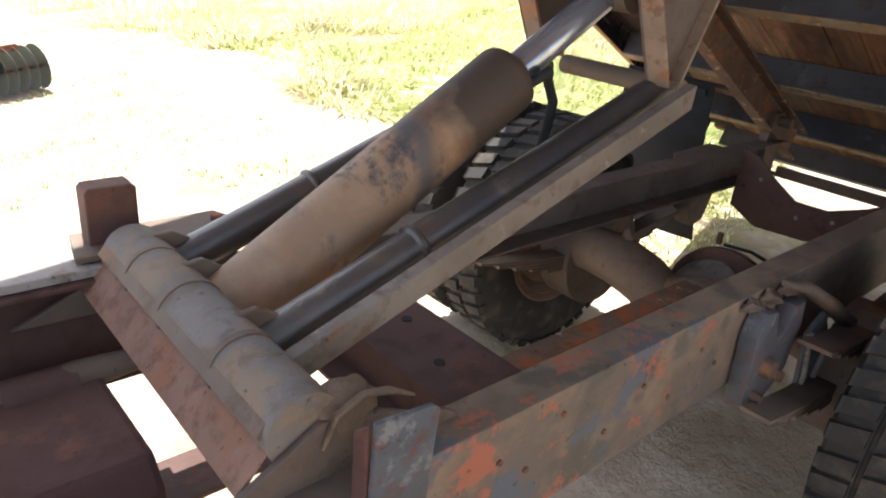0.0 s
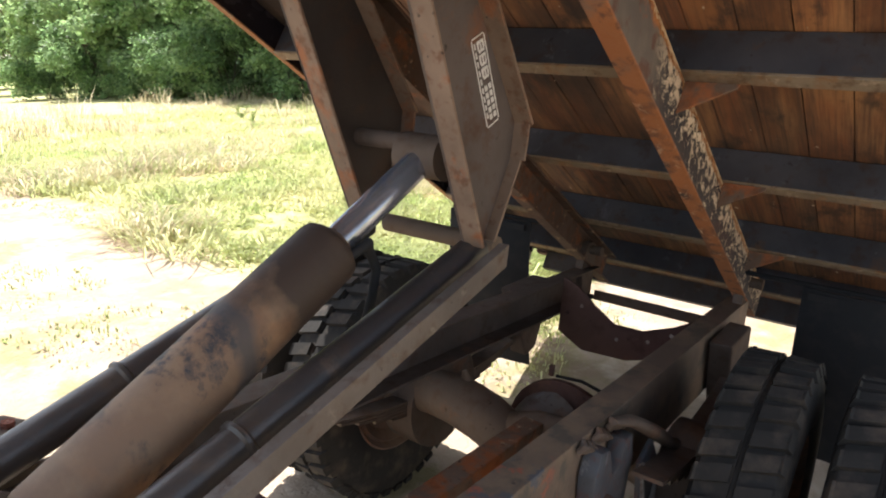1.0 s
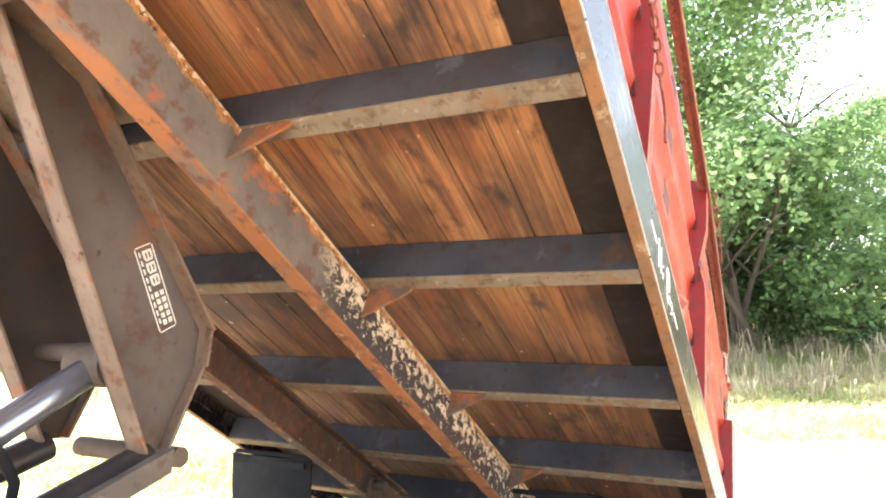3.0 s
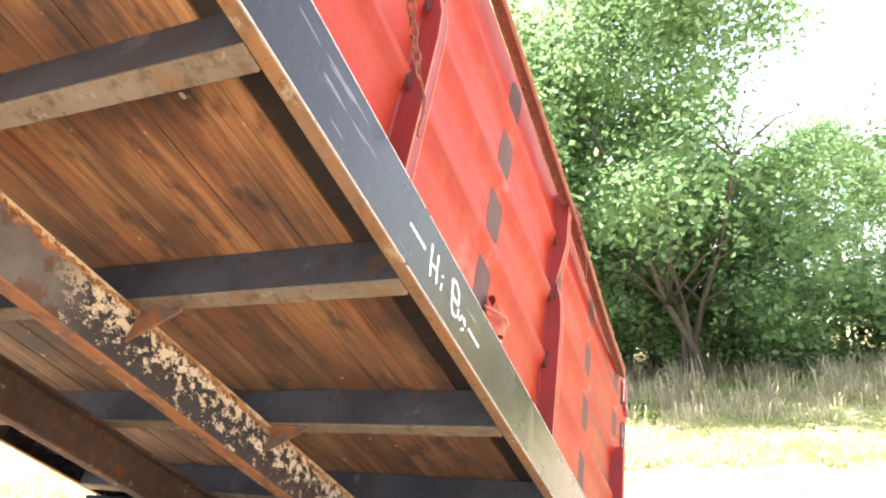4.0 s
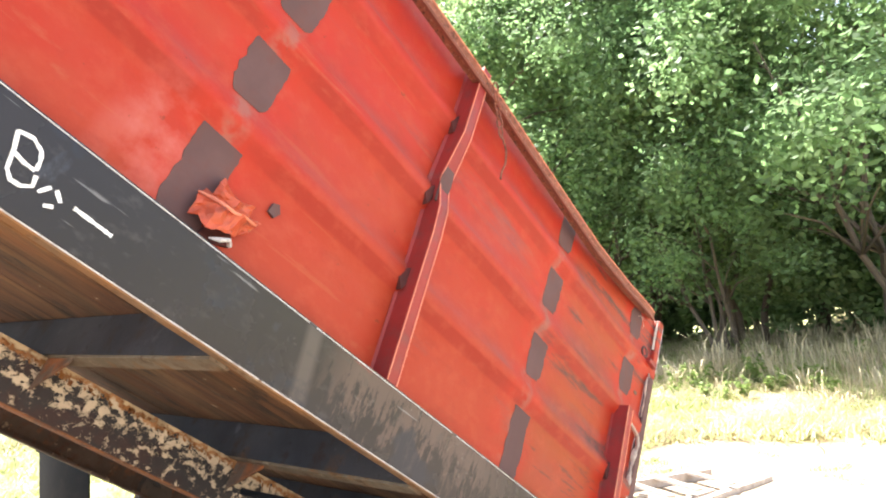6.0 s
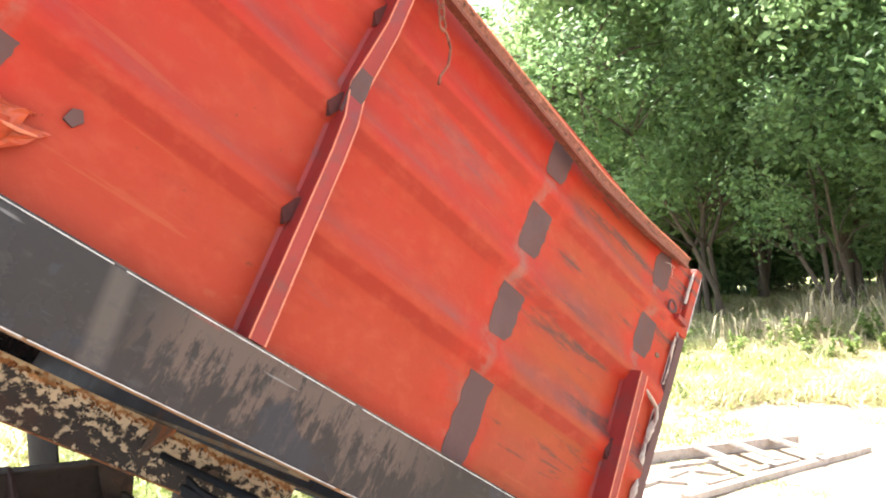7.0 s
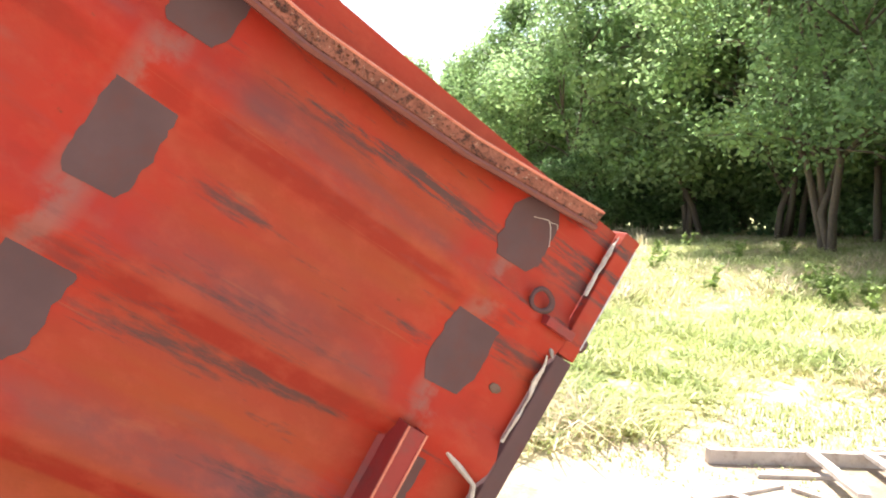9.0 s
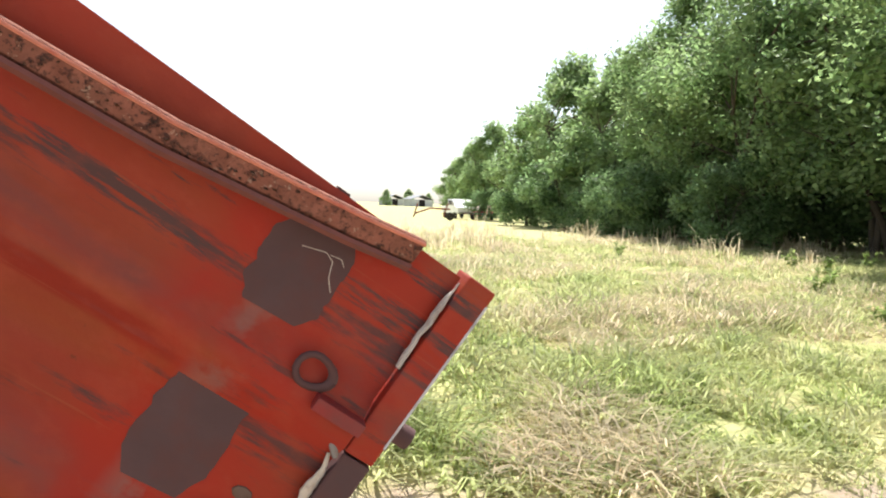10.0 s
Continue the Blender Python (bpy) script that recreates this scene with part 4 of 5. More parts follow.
def front_parts():
    # dark tank between the rails at the front
    bm = bmesh.new()
    prism(bm, [(1.02, 0.30), (1.34, 0.30), (1.36, 0.36), (1.36, 0.70), (1.33, 0.765), (1.05, 0.775), (1.0, 0.73), (0.99, 0.36)], -2.2, -0.86)
    on_chassis("tank", bm, DARKRED, "dark red-brown box tank between the rails", bevel=0.014)
    bm = bmesh.new()
    tube(bm, [(-2.4, 1.33, 0.745), (-1.05, 1.33, 0.75), (-0.9, 1.33, 0.765), (-0.72, 1.33, 0.77)], [0.022, 0.022, 0.030, 0.018], 14)
    on_chassis("pipe", bm, DUSTY, "dusty pipe along the front rail", smooth=True)
    bm = bmesh.new()
    tube(bm, [(-1.02, 1.33, 0.752), (-0.90, 1.33, 0.752)], 0.040, 18)
    on_chassis("pipe_coupling", bm, DARKRED, smooth=True)
    bm = bmesh.new()
    box(bm, -2.2, -0.50, 1.23, 1.37, 0.455, 0.470)
    on_chassis("brace_bar", bm, DARKRED, "flat brown brace bar", bevel=0.003)
    # upright bracket on the far rail
    bm = bmesh.new()
    prism(bm, [(-0.822, 0.935), (-0.728, 0.935), (-0.728, 1.066), (-0.736, 1.074), (-0.814, 1.074), (-0.822, 1.066)], 1.445, 1.50, axis="y")
    up = on_chassis("upright_bracket", bm, DARKRED, "brown upright box bracket", bevel=0.004)
    bm = bmesh.new()
    prism(bm, [(-0.86, 1.40), (-0.84, 1.52), (-0.55, 1.52), (-0.52, 1.45), (-0.56, 1.40)], 0.950, 0.962, axis="z")
    foot = on_chassis("foot_plate", bm, DUSTY, "dusty bolted foot plate", parent=up, bevel=0.002)
    for x in (-0.80, -0.565):
        bm = bmesh.new()
        tube(bm, [(x, 1.465, 0.961), (x, 1.465, 0.974)], 0.013, 6)
        on_chassis("bolt", bm, RAILRUST, parent=up)
    # side plates that carry the pivot tube
    for y0, y1, steel in ((0.745, 0.757, FARSTEEL), (1.392, 1.404, FARSTEEL)):
        bm = bmesh.new()
        prism(bm, [(-0.98, 0.85), (-0.90, 0.885), (-0.84, 0.918), (-0.785, 0.950), (-0.745, 0.972), (-0.70, 0.970), (-0.655, 0.955), (-0.58, 0.918), (-0.53, 0.905), (-0.50, 0.885), (-0.52, 0.84)], y0, y1, axis="y")
        on_chassis("pivot_plate", bm, steel, "dark bent pivot plate", bevel=0.003)
    # dirt caked over the near end of the pivot tube
    bm = bmesh.new()
    bmesh.ops.create_uvsphere(bm, u_segments=28, v_segments=16, radius=1.0)
    for v in bm.verts:
        p = v.co.copy()
        k = 1 + 0.12 * noise.noise(p * 2.3) + 0.05 * noise.noise(p * 6 + Vector((2, 0, 1)))
        v.co = Vector((-0.700 + 0.056 * p.x * k, 0.772 + 0.030 * p.y * k, 0.955 + 0.052 * p.z * k))
    on_chassis("caked_dirt", bm, CAKED, "lumpy dry dirt caked on the tube end", smooth=True)
    bm = bmesh.new()
    pts = [(-0.745, 0.742, 0.935), (-0.73, 0.735, 0.985), (-0.69, 0.735, 1.003), (-0.645, 0.737, 0.990), (-0.60, 0.742, 0.962)]
    tube(bm, pts, [0.005, 0.008, 0.007, 0.009, 0.004], 8, squash=0.6)
    on_chassis("crumpled_lip", bm, CAKED, smooth=True)
    # folded bracket on the near rail
    bm = bmesh.new()
    prism(bm, [(-0.732, 0.80), (-0.728, 1.022), (-0.640, 1.014), (-0.628, 1.005), (-0.640, 0.80)], 0.655, 0.663, axis="y")
    fb = on_chassis("folded_bracket", bm, SLATE, "dark slate folded sheet bracket", bevel=0.002)
    bm = bmesh.new()
    prism(bm, [(0.663, 0.80), (0.663, 1.018), (0.690, 0.995), (0.690, 0.80)], -0.736, -0.729)
    on_chassis("bracket_fold", bm, DARKRED, parent=fb, bevel=0.002)
    # cross plate with holes, and a flat beam behind it
    bm = bmesh.new()
    prism(bm, [(-0.47, 0.69), (-0.47, 0.70), (-0.40, 0.70), (-0.40, 0.775), (-0.22, 0.775), (-0.22, 0.69), (-0.21, 0.69), (-0.21, 0.785), (-0.41, 0.785), (-0.41, 0.69)], 0.776, 1.369, axis="y")
    cp = on_chassis("cross_plate", bm, DARKRED, "brown cross plate between the rails", bevel=0.002)
    # black discs stand in for the shade inside two bolt holes
    for x, y in ((-0.33, 0.98), (-0.28, 1.15)):
        bm = bmesh.new()
        tube(bm, [(x, y, 0.7845), (x, y, 0.7870)], 0.012, 14)
        on_chassis("hole_disc", bm, DARK, parent=cp)
    bm = bmesh.new()
    box(bm, -0.21, 0.75, 0.99, 1.06, 0.585, 0.66)
    on_chassis("inner_beam", bm, SUBRAIL, "rust-brown inner beam", bevel=0.004)
    bm = bmesh.new()
    tube(bm, [(-0.2, 1.10, 0.56), (0.8, 1.10, 0.52)], 0.035, 16)
    on_chassis("drive_shaft", bm, DUSTY, "dusty drive shaft", smooth=True)
    # spring hanger casting on the near rail, with its shackle
    bm = bmesh.new()
    prism(bm, [(0.34, 0.60), (0.32, 0.80), (0.345, 0.855), (0.40, 0.845), (0.435, 0.765), (0.475, 0.775), (0.50, 0.83), (0.545, 0.835), (0.57, 0.76), (0.55, 0.64), (0.47, 0.585), (0.40, 0.575)], 0.645, 0.692, axis="y")
    h = on_chassis("spring_hanger", bm, SLATE, "greasy cast spring hanger", bevel=0.010, smooth=True)
    bm = bmesh.new()
    prism(bm, [(0.585, 0.735), (0.665, 0.775), (0.76, 0.665), (0.715, 0.56), (0.665, 0.43), (0.635, 0.43), (0.625, 0.57)], 0.628, 0.642, axis="y")
    sh = on_chassis("shackle", bm, SLATE, "worn grey spring shackle", bevel=0.004)
    for pts in (((0.59, 0.627, 0.735), (0.635, 0.624, 0.60), (0.642, 0.627, 0.435)), ((0.755, 0.627, 0.665), (0.712, 0.624, 0.56), (0.66, 0.627, 0.435))):
        bm = bmesh.new()
        tube(bm, pts, [0.008, 0.009, 0.005], 8)
        on_chassis("shackle_rim", bm, PALE, parent=sh, smooth=True)
    for x, z, r in ((0.40, 0.70, 0.026), (0.47, 0.655, 0.016), (0.38, 0.625, 0.013)):
        bm = bmesh.new()
        tube(bm, [(x, 0.62, z), (x, 0.645, z)], [r * 0.85, r], 14)
        on_chassis("spring_pin", bm, RIM, parent=h, smooth=True)
    bm = bmesh.new()
    tube(bm, [(0.42, 0.66, 0.905), (0.52, 0.645, 0.875), (0.66, 0.63, 0.80), (0.80, 0.62, 0.715), (0.86, 0.62, 0.70)], [0.012, 0.026, 0.034, 0.030, 0.018], 16, squash=0.6)
    on_chassis("spring_tongue", bm, FARSTEEL, "dusty rolled spring end", parent=h, smooth=True)
    for k in range(9):
        bm = bmesh.new()
        x, z = 0.30 + 0.028 * k, 0.872 - 0.012 * (k % 3)
        tube(bm, [(x, 0.690, z - 0.012), (x + 0.01, 0.676, z), (x + 0.026, 0.690, z + 0.008)], [0.007, 0.013, 0.006], 8)
        on_chassis("weld_lump", bm, FARSTEEL, parent=h, smooth=True)
    # helper spring, rear hanger and brake drums, added to fill the dark space inside the wheels
    for y in (0.585, 1.56):
        for k in range(4):
            bm = bmesh.new()
            half = 0.42 - 0.07 * k
            pts = [(0.93 + half * (-1 + i / 5), 0.70 - 0.013 * k + 0.05 * (half * (-1 + i / 5) / 0.42) ** 2) for i in range(11)]
            prism(bm, pts + [(x, z - 0.011) for x, z in reversed(pts)], y - 0.04, y + 0.04, axis="y")
            on_chassis("helper_leaf", bm, FARSTEEL)
        bm = bmesh.new()
        prism(bm, [(1.36, 0.86), (1.64, 0.87), (1.66, 0.78), (1.58, 0.56), (1.50, 0.54), (1.42, 0.68)], min(y + 0.02, y + 0.10) if y < 1 else y - 0.10, max(y + 0.02, y + 0.10) if y < 1 else y - 0.02, axis="y")
        on_chassis("rear_spring_hanger", bm, FARSTEEL, "dark brown rear spring hanger", bevel=0.008)
        bm = bmesh.new()
        tube(bm, [(0.93, y - 0.07, 0.53), (0.93, y + 0.06, 0.53)], 0.20, 32)
        on_chassis("brake_drum", bm, FARSTEEL, "dark brown brake drum", smooth=True)
        bm = bmesh.new()
        box(bm, 0.86, 1.00, y - 0.05, y + 0.05, 0.60, 0.70)
        on_chassis("spring_seat", bm, FARSTEEL, bevel=0.006)
    # tie bar across the rear ends of the rails
    bm = bmesh.new()
    box(bm, 1.955, 1.970, 0.776, 1.369, 0.728, 0.775)
    on_chassis("rear_tie_bar", bm, FARSTEEL, "thin dark tie bar", bevel=0.003)
    # leaf springs
    for y in (0.60, 1.545):
        for k in range(6):
            bm = bmesh.new()
            half = 0.62 - 0.085 * k
            pts = []
            for i in range(13):
                t = -1 + i / 6
                x = 0.93 + half * t
                pts.append((x, 0.585 - 0.012 * k + 0.075 * (half * t / 0.62) ** 2 - 0.03))
            prism(bm, [(x, z) for x, z in pts] + [(x, z - 0.010) for x, z in reversed(pts)], y - 0.035, y + 0.035, axis="y")
            on_chassis("spring_leaf", bm, DUSTY)
    # shaped rear cross member with holes
    bm = bmesh.new()
    top = [(0.776, 0.86), (0.88, 0.80), (1.00, 0.752), (1.12, 0.750), (1.21, 0.805), (1.30, 0.875), (1.369, 0.90)]
    low = [(1.369, 0.66), (1.30, 0.625), (1.25, 0.600), (1.05, 0.610), (0.90, 0.66), (0.776, 0.68)]
    prism(bm, top + low, 1.60, 1.612)
    rc = on_chassis("rear_cross_member", bm, DARKRED, "dark pressed rear cross member with round holes", bevel=0.002)
    for y, z in ((1.27, 0.795), (1.10, 0.690), (0.97, 0.715), (0.88, 0.765)):
        bm = bmesh.new()
        tube(bm, [(1.598, y, z), (1.596, y, z)], 0.008, 14)
        on_chassis("hole_rim", bm, PALE, parent=rc)
    # hinge at the rear end
    for y in (0.70, 1.41):
        bm = bmesh.new()
        prism(bm, [(1.88, 0.88), (1.89, 0.95), (1.92, 1.0), (1.99, 1.0), (2.02, 0.95), (2.01, 0.70), (1.92, 0.70)], y, y + 0.04, axis="y")
        on_chassis("hinge_block", bm, FARSTEEL, "rusty bed hinge block", bevel=0.004)
    for y in (0.72, 1.43):
        bm = bmesh.new()
        tube(bm, [(1.955, y - 0.075, 0.965), (1.955, y + 0.075, 0.965)], 0.022, 16)
        on_chassis("hinge_pin", bm, FARSTEEL, smooth=True)


front_parts()
AXLE_X, AXLE_Z = 0.93, 0.485


def wheel(y, dish):
    bm = bmesh.new()
    prof = [(0.262, -0.085), (0.30, -0.103), (0.37, -0.108), (0.425, -0.098), (0.447, -0.085), (0.452, -0.006), (0.446, -0.004), (0.446, 0.004), (0.452, 0.006), (0.447, 0.085), (0.425, 0.098), (0.37, 0.108), (0.30, 0.103), (0.262, 0.085)]
    lathe(bm, prof, (0, 0, 0), 64)
    lugs = 40
    for k in range(lugs):
        for s in (-1, 1):
            a2 = 2 * math.pi * (k + (0.5 if s > 0 else 0)) / lugs
            for rows in (((0.444, 0.010), (0.444, 0.090), (0.468, 0.010), (0.464, 0.088)), ((0.462, 0.080), (0.436, 0.090), (0.468, 0.090), (0.436, 0.101))):
                v = []
                for r, dy in rows:
                    for da in (-0.046, 0.046):
                        aa = a2 + da + s * 0.6 * (dy - 0.01) + 0.012 * math.sin(k * 2.4)
                        v.append(bm.verts.new((r * math.cos(aa), s * dy, r * math.sin(aa))))
                for f in ((0, 1, 3, 2), (4, 6, 7, 5), (0, 4, 5, 1), (2, 3, 7, 6), (0, 2, 6, 4), (1, 5, 7, 3)):
                    bm.faces.new([v[i] for i in f])
    w = part("wheel_tyre", bm, RUBBER, chassis, "worn dusty lug tyre", smooth=True)
    w.location = (AXLE_X, y, AXLE_Z)
    bm = bmesh.new()
    lathe(bm, [(0.27, -0.088), (0.262, -0.092), (0.245, -0.07), (0.235, dish - 0.03), (0.20, dish), (0.05, dish), (0.05, dish + 0.012), (0.205, dish + 0.012), (0.25, dish - 0.01), (0.25, 0.088), (0.27, 0.088)], (0, 0, 0), 40)
    part("rim", bm, RIM, w, "rusty steel rim", smooth=True)


for y, d in ((0.395, 0.05), (0.115, -0.05), (1.75, -0.05), (2.03, 0.05)):
    wheel(y, d)


def axle():
    """A banjo housing: two swept arms that rise towards the differential."""
    for path, radii in (([(0.93, 2.12, 0.485), (0.92, 1.75, 0.485), (0.88, 1.60, 0.500), (0.85, 1.46, 0.545), (0.84, 1.34, 0.552), (0.84, 1.23, 0.525), (0.85, 1.13, 0.470), (0.86, 1.08, 0.415)], [0.05, 0.058, 0.070, 0.082, 0.088, 0.088, 0.082, 0.06]),
                        ([(0.93, 0.02, 0.485), (0.92, 0.50, 0.485), (0.88, 0.68, 0.515), (0.85, 0.82, 0.570), (0.84, 0.93, 0.580), (0.84, 1.03, 0.565), (0.85, 1.12, 0.52), (0.86, 1.16, 0.46)], [0.05, 0.055, 0.045, 0.040, 0.044, 0.052, 0.06, 0.06])):
        bm = bmesh.new()
        tube(bm, path, radii, 24)
        part("axle_housing", bm, DUSTY, chassis, "dusty swept axle housing arm", smooth=True)
    bm = bmesh.new()
    tube(bm, [(AXLE_X - 0.14, 1.10, 0.44), (AXLE_X - 0.02, 1.09, 0.45), (AXLE_X + 0.08, 1.06, 0.455)], [0.085, 0.12, 0.16], 24)
    part("differential_nose", bm, GREYST, chassis, "greasy differential nose", smooth=True)
    bm = bmesh.new()
    tube(bm, [(AXLE_X - 0.09, 1.33, 0.60), (AXLE_X - 0.07, 1.33, 0.635), (AXLE_X - 0.07, 1.34, 0.66)], [0.035, 0.022, 0.010], 12)
    part("housing_boss", bm, DUSTY, chassis, smooth=True)
    bm = bmesh.new()
    tube(bm, [(AXLE_X + 0.07, 1.03, 0.46), (AXLE_X + 0.10, 1.03, 0.46), (AXLE_X + 0.17, 1.03, 0.465), (AXLE_X + 0.21, 1.03, 0.465)], [0.20, 0.20, 0.15, 0.03], 28)
    d = part("differential_cover", bm, DARKRED, chassis, "dark red-brown differential cover", smooth=True)
    quick("breather", DARKRED, d, box, AXLE_X + 0.10, AXLE_X + 0.116, 1.09, 1.106, 0.652, 0.692, bevel=0.002)
    bm = bmesh.new()
    tube(bm, [(AXLE_X + 0.11, 1.08, 0.655), (AXLE_X + 0.12, 0.99, 0.66), (AXLE_X + 0.13, 0.92, 0.64), (AXLE_X + 0.14, 0.87, 0.63)], 0.006, 8)
    part("brake_pipe", bm, DARK, chassis, smooth=True)


axle()


def mud_flap(y0, y1, x, z0, z1, label):
    bm = bmesh.new()
    n = 8
    g = [[bm.verts.new((x + 0.10 * (1 - j / n) ** 2 - 0.03 * math.sin(3 * i / 4), y0 + (y1 - y0) * i / 4, z0 + (z1 - z0) * j / n)) for j in range(n + 1)] for i in range(5)]
    for a, b in zip(g, g[1:]):
        for k in range(n):
            bm.faces.new([a[k], a[k + 1], b[k + 1], b[k]])
    bmesh.ops.recalc_face_normals(bm, faces=bm.faces)
    bmesh.ops.solidify(bm, geom=bm.faces[:], thickness=0.008)
    f = thing("mud_flap", label, "mud flap", LEAN, group="mud flaps")
    part("rubber_sheet", bm, FLAP, f, smooth=True)
    quick("hanger_bar", FLAP, f, tube, [(x + 0.012, min(y0, 0.69) if y0 < 1 else 1.455, z1 + 0.006), (x + 0.012, 0.70 if y0 < 1 else y1, z1 + 0.006)], 0.010, 10, label="black hanger bar")
    quick("clamp_strip", FLAP, f, box, x - 0.034, x - 0.024, y0 + 0.02, y1 - 0.02, z1 - 0.04, z1 - 0.012, bevel=0.002)


mud_flap(0.014, 0.48, 1.88, 0.20, 0.915, "black rubber mud flap hanging behind the dual wheels")
mud_flap(1.66, 2.12, 1.86, 0.20, 0.965, "black rubber mud flap hanging behind the dual wheels")

# ---- hoist ----
hoist = thing("dump_hoist", "dusty hydraulic scissor hoist under the bed", "hydraulic hoist", LEAN)
PX, PZ = -0.706, 1.004
quick("pivot_tube", PIVOT, hoist, tube, [(PX, 0.758, PZ), (PX, 1.391, PZ)], 0.054, 32, label="dusty cross pivot tube", smooth=True)
for y in (0.93, 1.12, 1.27):
    quick("tube_collar", DUSTY, hoist, tube, [(PX, y - 0.006, PZ), (PX, y + 0.006, PZ)], 0.0565, 32, smooth=True)
for y in (0.99, 1.19, 1.33):
    quick("tube_lug", DUSTY, hoist, prism, [(PX + 0.0, PZ + 0.05), (PX + 0.055, PZ + 0.052), (PX + 0.10, PZ + 0.02), (PX + 0.09, PZ - 0.02), (PX + 0.02, PZ - 0.05)], y - 0.006, y + 0.006, axis="y", bevel=0.004)
# flat bar and angle along the front of the tube
bm = bmesh.new()
prism(bm, [(PX - 0.048, PZ - 0.005), (PX - 0.040, PZ + 0.004), (PX - 0.092, PZ - 0.062), (PX - 0.100, PZ - 0.055)], 0.76, 1.40, axis="y")
part("front_bar", bm, RUSTBAR, hoist, "rusty flat bar along the pivot tube", bevel=0.002)
bm = bmesh.new()
prism(bm, [(PX - 0.035, PZ + 0.040), (PX - 0.028, PZ + 0.046), (PX - 0.056, PZ + 0.004), (PX - 0.062, PZ + 0.010)], 0.77, 1.39, axis="y")
part("front_strip", bm, DUSTY, hoist, bevel=0.001)

A, B = Vector((-0.64, 1.155, 0.946)), Vector((0.275, 1.115, 1.465))
way = (B - A).normalized()
top = A + way * 0.740
cyl = quick("cylinder", CYL, hoist, tube, [A + way * 0.015, A + way * 0.02, top - way * 0.022, top - way * 0.008, top], [0.067, 0.073, 0.072, 0.069, 0.060], 40, label="dusty tan hydraulic cylinder with black scuffs", smooth=True)
quick("gland", DUSTY, cyl, tube, [top - way * 0.003, top + way * 0.014], 0.042, 24, smooth=True)
quick("piston_rod", CHROME, hoist, tube, [top - way * 0.01, B + way * 0.02], 0.034, 28, label="shiny chrome piston rod", smooth=True)
quick("rod_eye", DUSTY, hoist, tube, [B + Vector((0.02, -0.06, 0.01)), B + Vector((0.02, 0.06, 0.01))], 0.052, 24, label="dusty rod end eye", smooth=True)
quick("rod_pin", FARSTEEL, hoist, tube, [(0.298, 1.00, 1.50), (0.298, 1.325, 1.50)], 0.022, 16, smooth=True)
hose_pts = [top + Vector((-0.01, -0.055, -0.01)), top + Vector((0.045, -0.062, 0.012)), (0.075, 1.09, 1.30), (0.10, 1.09, 1.25), (0.095, 1.095, 1.19), (0.08, 1.10, 1.13)]
quick("hydraulic_hose", FLAP, hoist, tube, hose_pts, 0.011, 12, label="dark curved hydraulic hose", smooth=True)
for y in (0.985, 1.33):
    a, b = Vector((-0.655, y, 0.985)), Vector((0.33, y, 1.272))
    arm = quick("lower_arm", HOIST, hoist, tube, [a, a + (b - a) * 0.30, a + (b - a) * 0.305, a + (b - a) * 0.312, a + (b - a) * 0.318, b], [0.036, 0.036, 0.042, 0.042, 0.036, 0.036], 26, label="dusty black lower hoist tube", smooth=True)
bm = bmesh.new()
da, db = Vector((-0.640, 0.890, 0.968)), Vector((0.315, 0.890, 1.249))
u = (db - da).normalized()
n = Vector((-u.z, 0, u.x))
prof = [(0.0, 0.0), (0.0, 0.006), (0.040, 0.006), (0.041, 0.026), (0.047, 0.026), (0.047, 0.0)]
rings = [[bm.verts.new(e + n * h + u * (0.02 * h / 0.047 if e is db else -0.025 * h / 0.047) + Vector((0, k, 0))) for h, k in prof] for e in (da, db)]
for k in range(6):
    bm.faces.new([rings[0][k], rings[0][(k + 1) % 6], rings[1][(k + 1) % 6], rings[1][k]])
bm.faces.new(rings[0][::-1]), bm.faces.new(rings[1])
part("angle_iron", bm, ANGLE, hoist, "grey-brown dusty angle iron along the hoist tube", bevel=0.0015)


def lift_plate(y, steel):
    outline = [(-0.075, -0.058), (0.69, -0.592), (0.762, -0.552), (0.752, -0.345), (0.715, -0.262), (0.042, 0.030)]
    bm = bmesh.new()
    prism(bm, outline, y, y + 0.008, axis="y")
    bm.transform(TIPPED)
    p = part("lift_arm", bm, steel, hoist, "rust-brown steel lift arm plate", bevel=0.001)
    for i, deep in ((0, 0.048), (2, 0.03), (3, 0.04), (4, 0.048)):
        a, b = outline[i], outline[(i + 1) % 6]
        d = Vector((b[0] - a[0], 0, b[1] - a[1])).normalized()
        up = Vector((-d.z, 0, d.x))
        bm = bmesh.new()
        v = [bm.verts.new(Vector((e[0], yy, e[1])) + up * h) for e in (a, b) for h in (0.0, 0.008) for yy in (y - deep, y + 0.0075)]
        for f in ((0, 1, 3, 2), (4, 6, 7, 5), (0, 4, 5, 1), (2, 3, 7, 6), (0, 2, 6, 4), (1, 5, 7, 3)):
            bm.faces.new([v[k] for k in f])
        bm.transform(TIPPED)
        part("arm_flange", bm, ARMEDGE, p, bevel=0.002)
    return p


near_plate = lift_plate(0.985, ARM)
# the far plate is a darker brown than the near one
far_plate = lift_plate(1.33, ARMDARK)


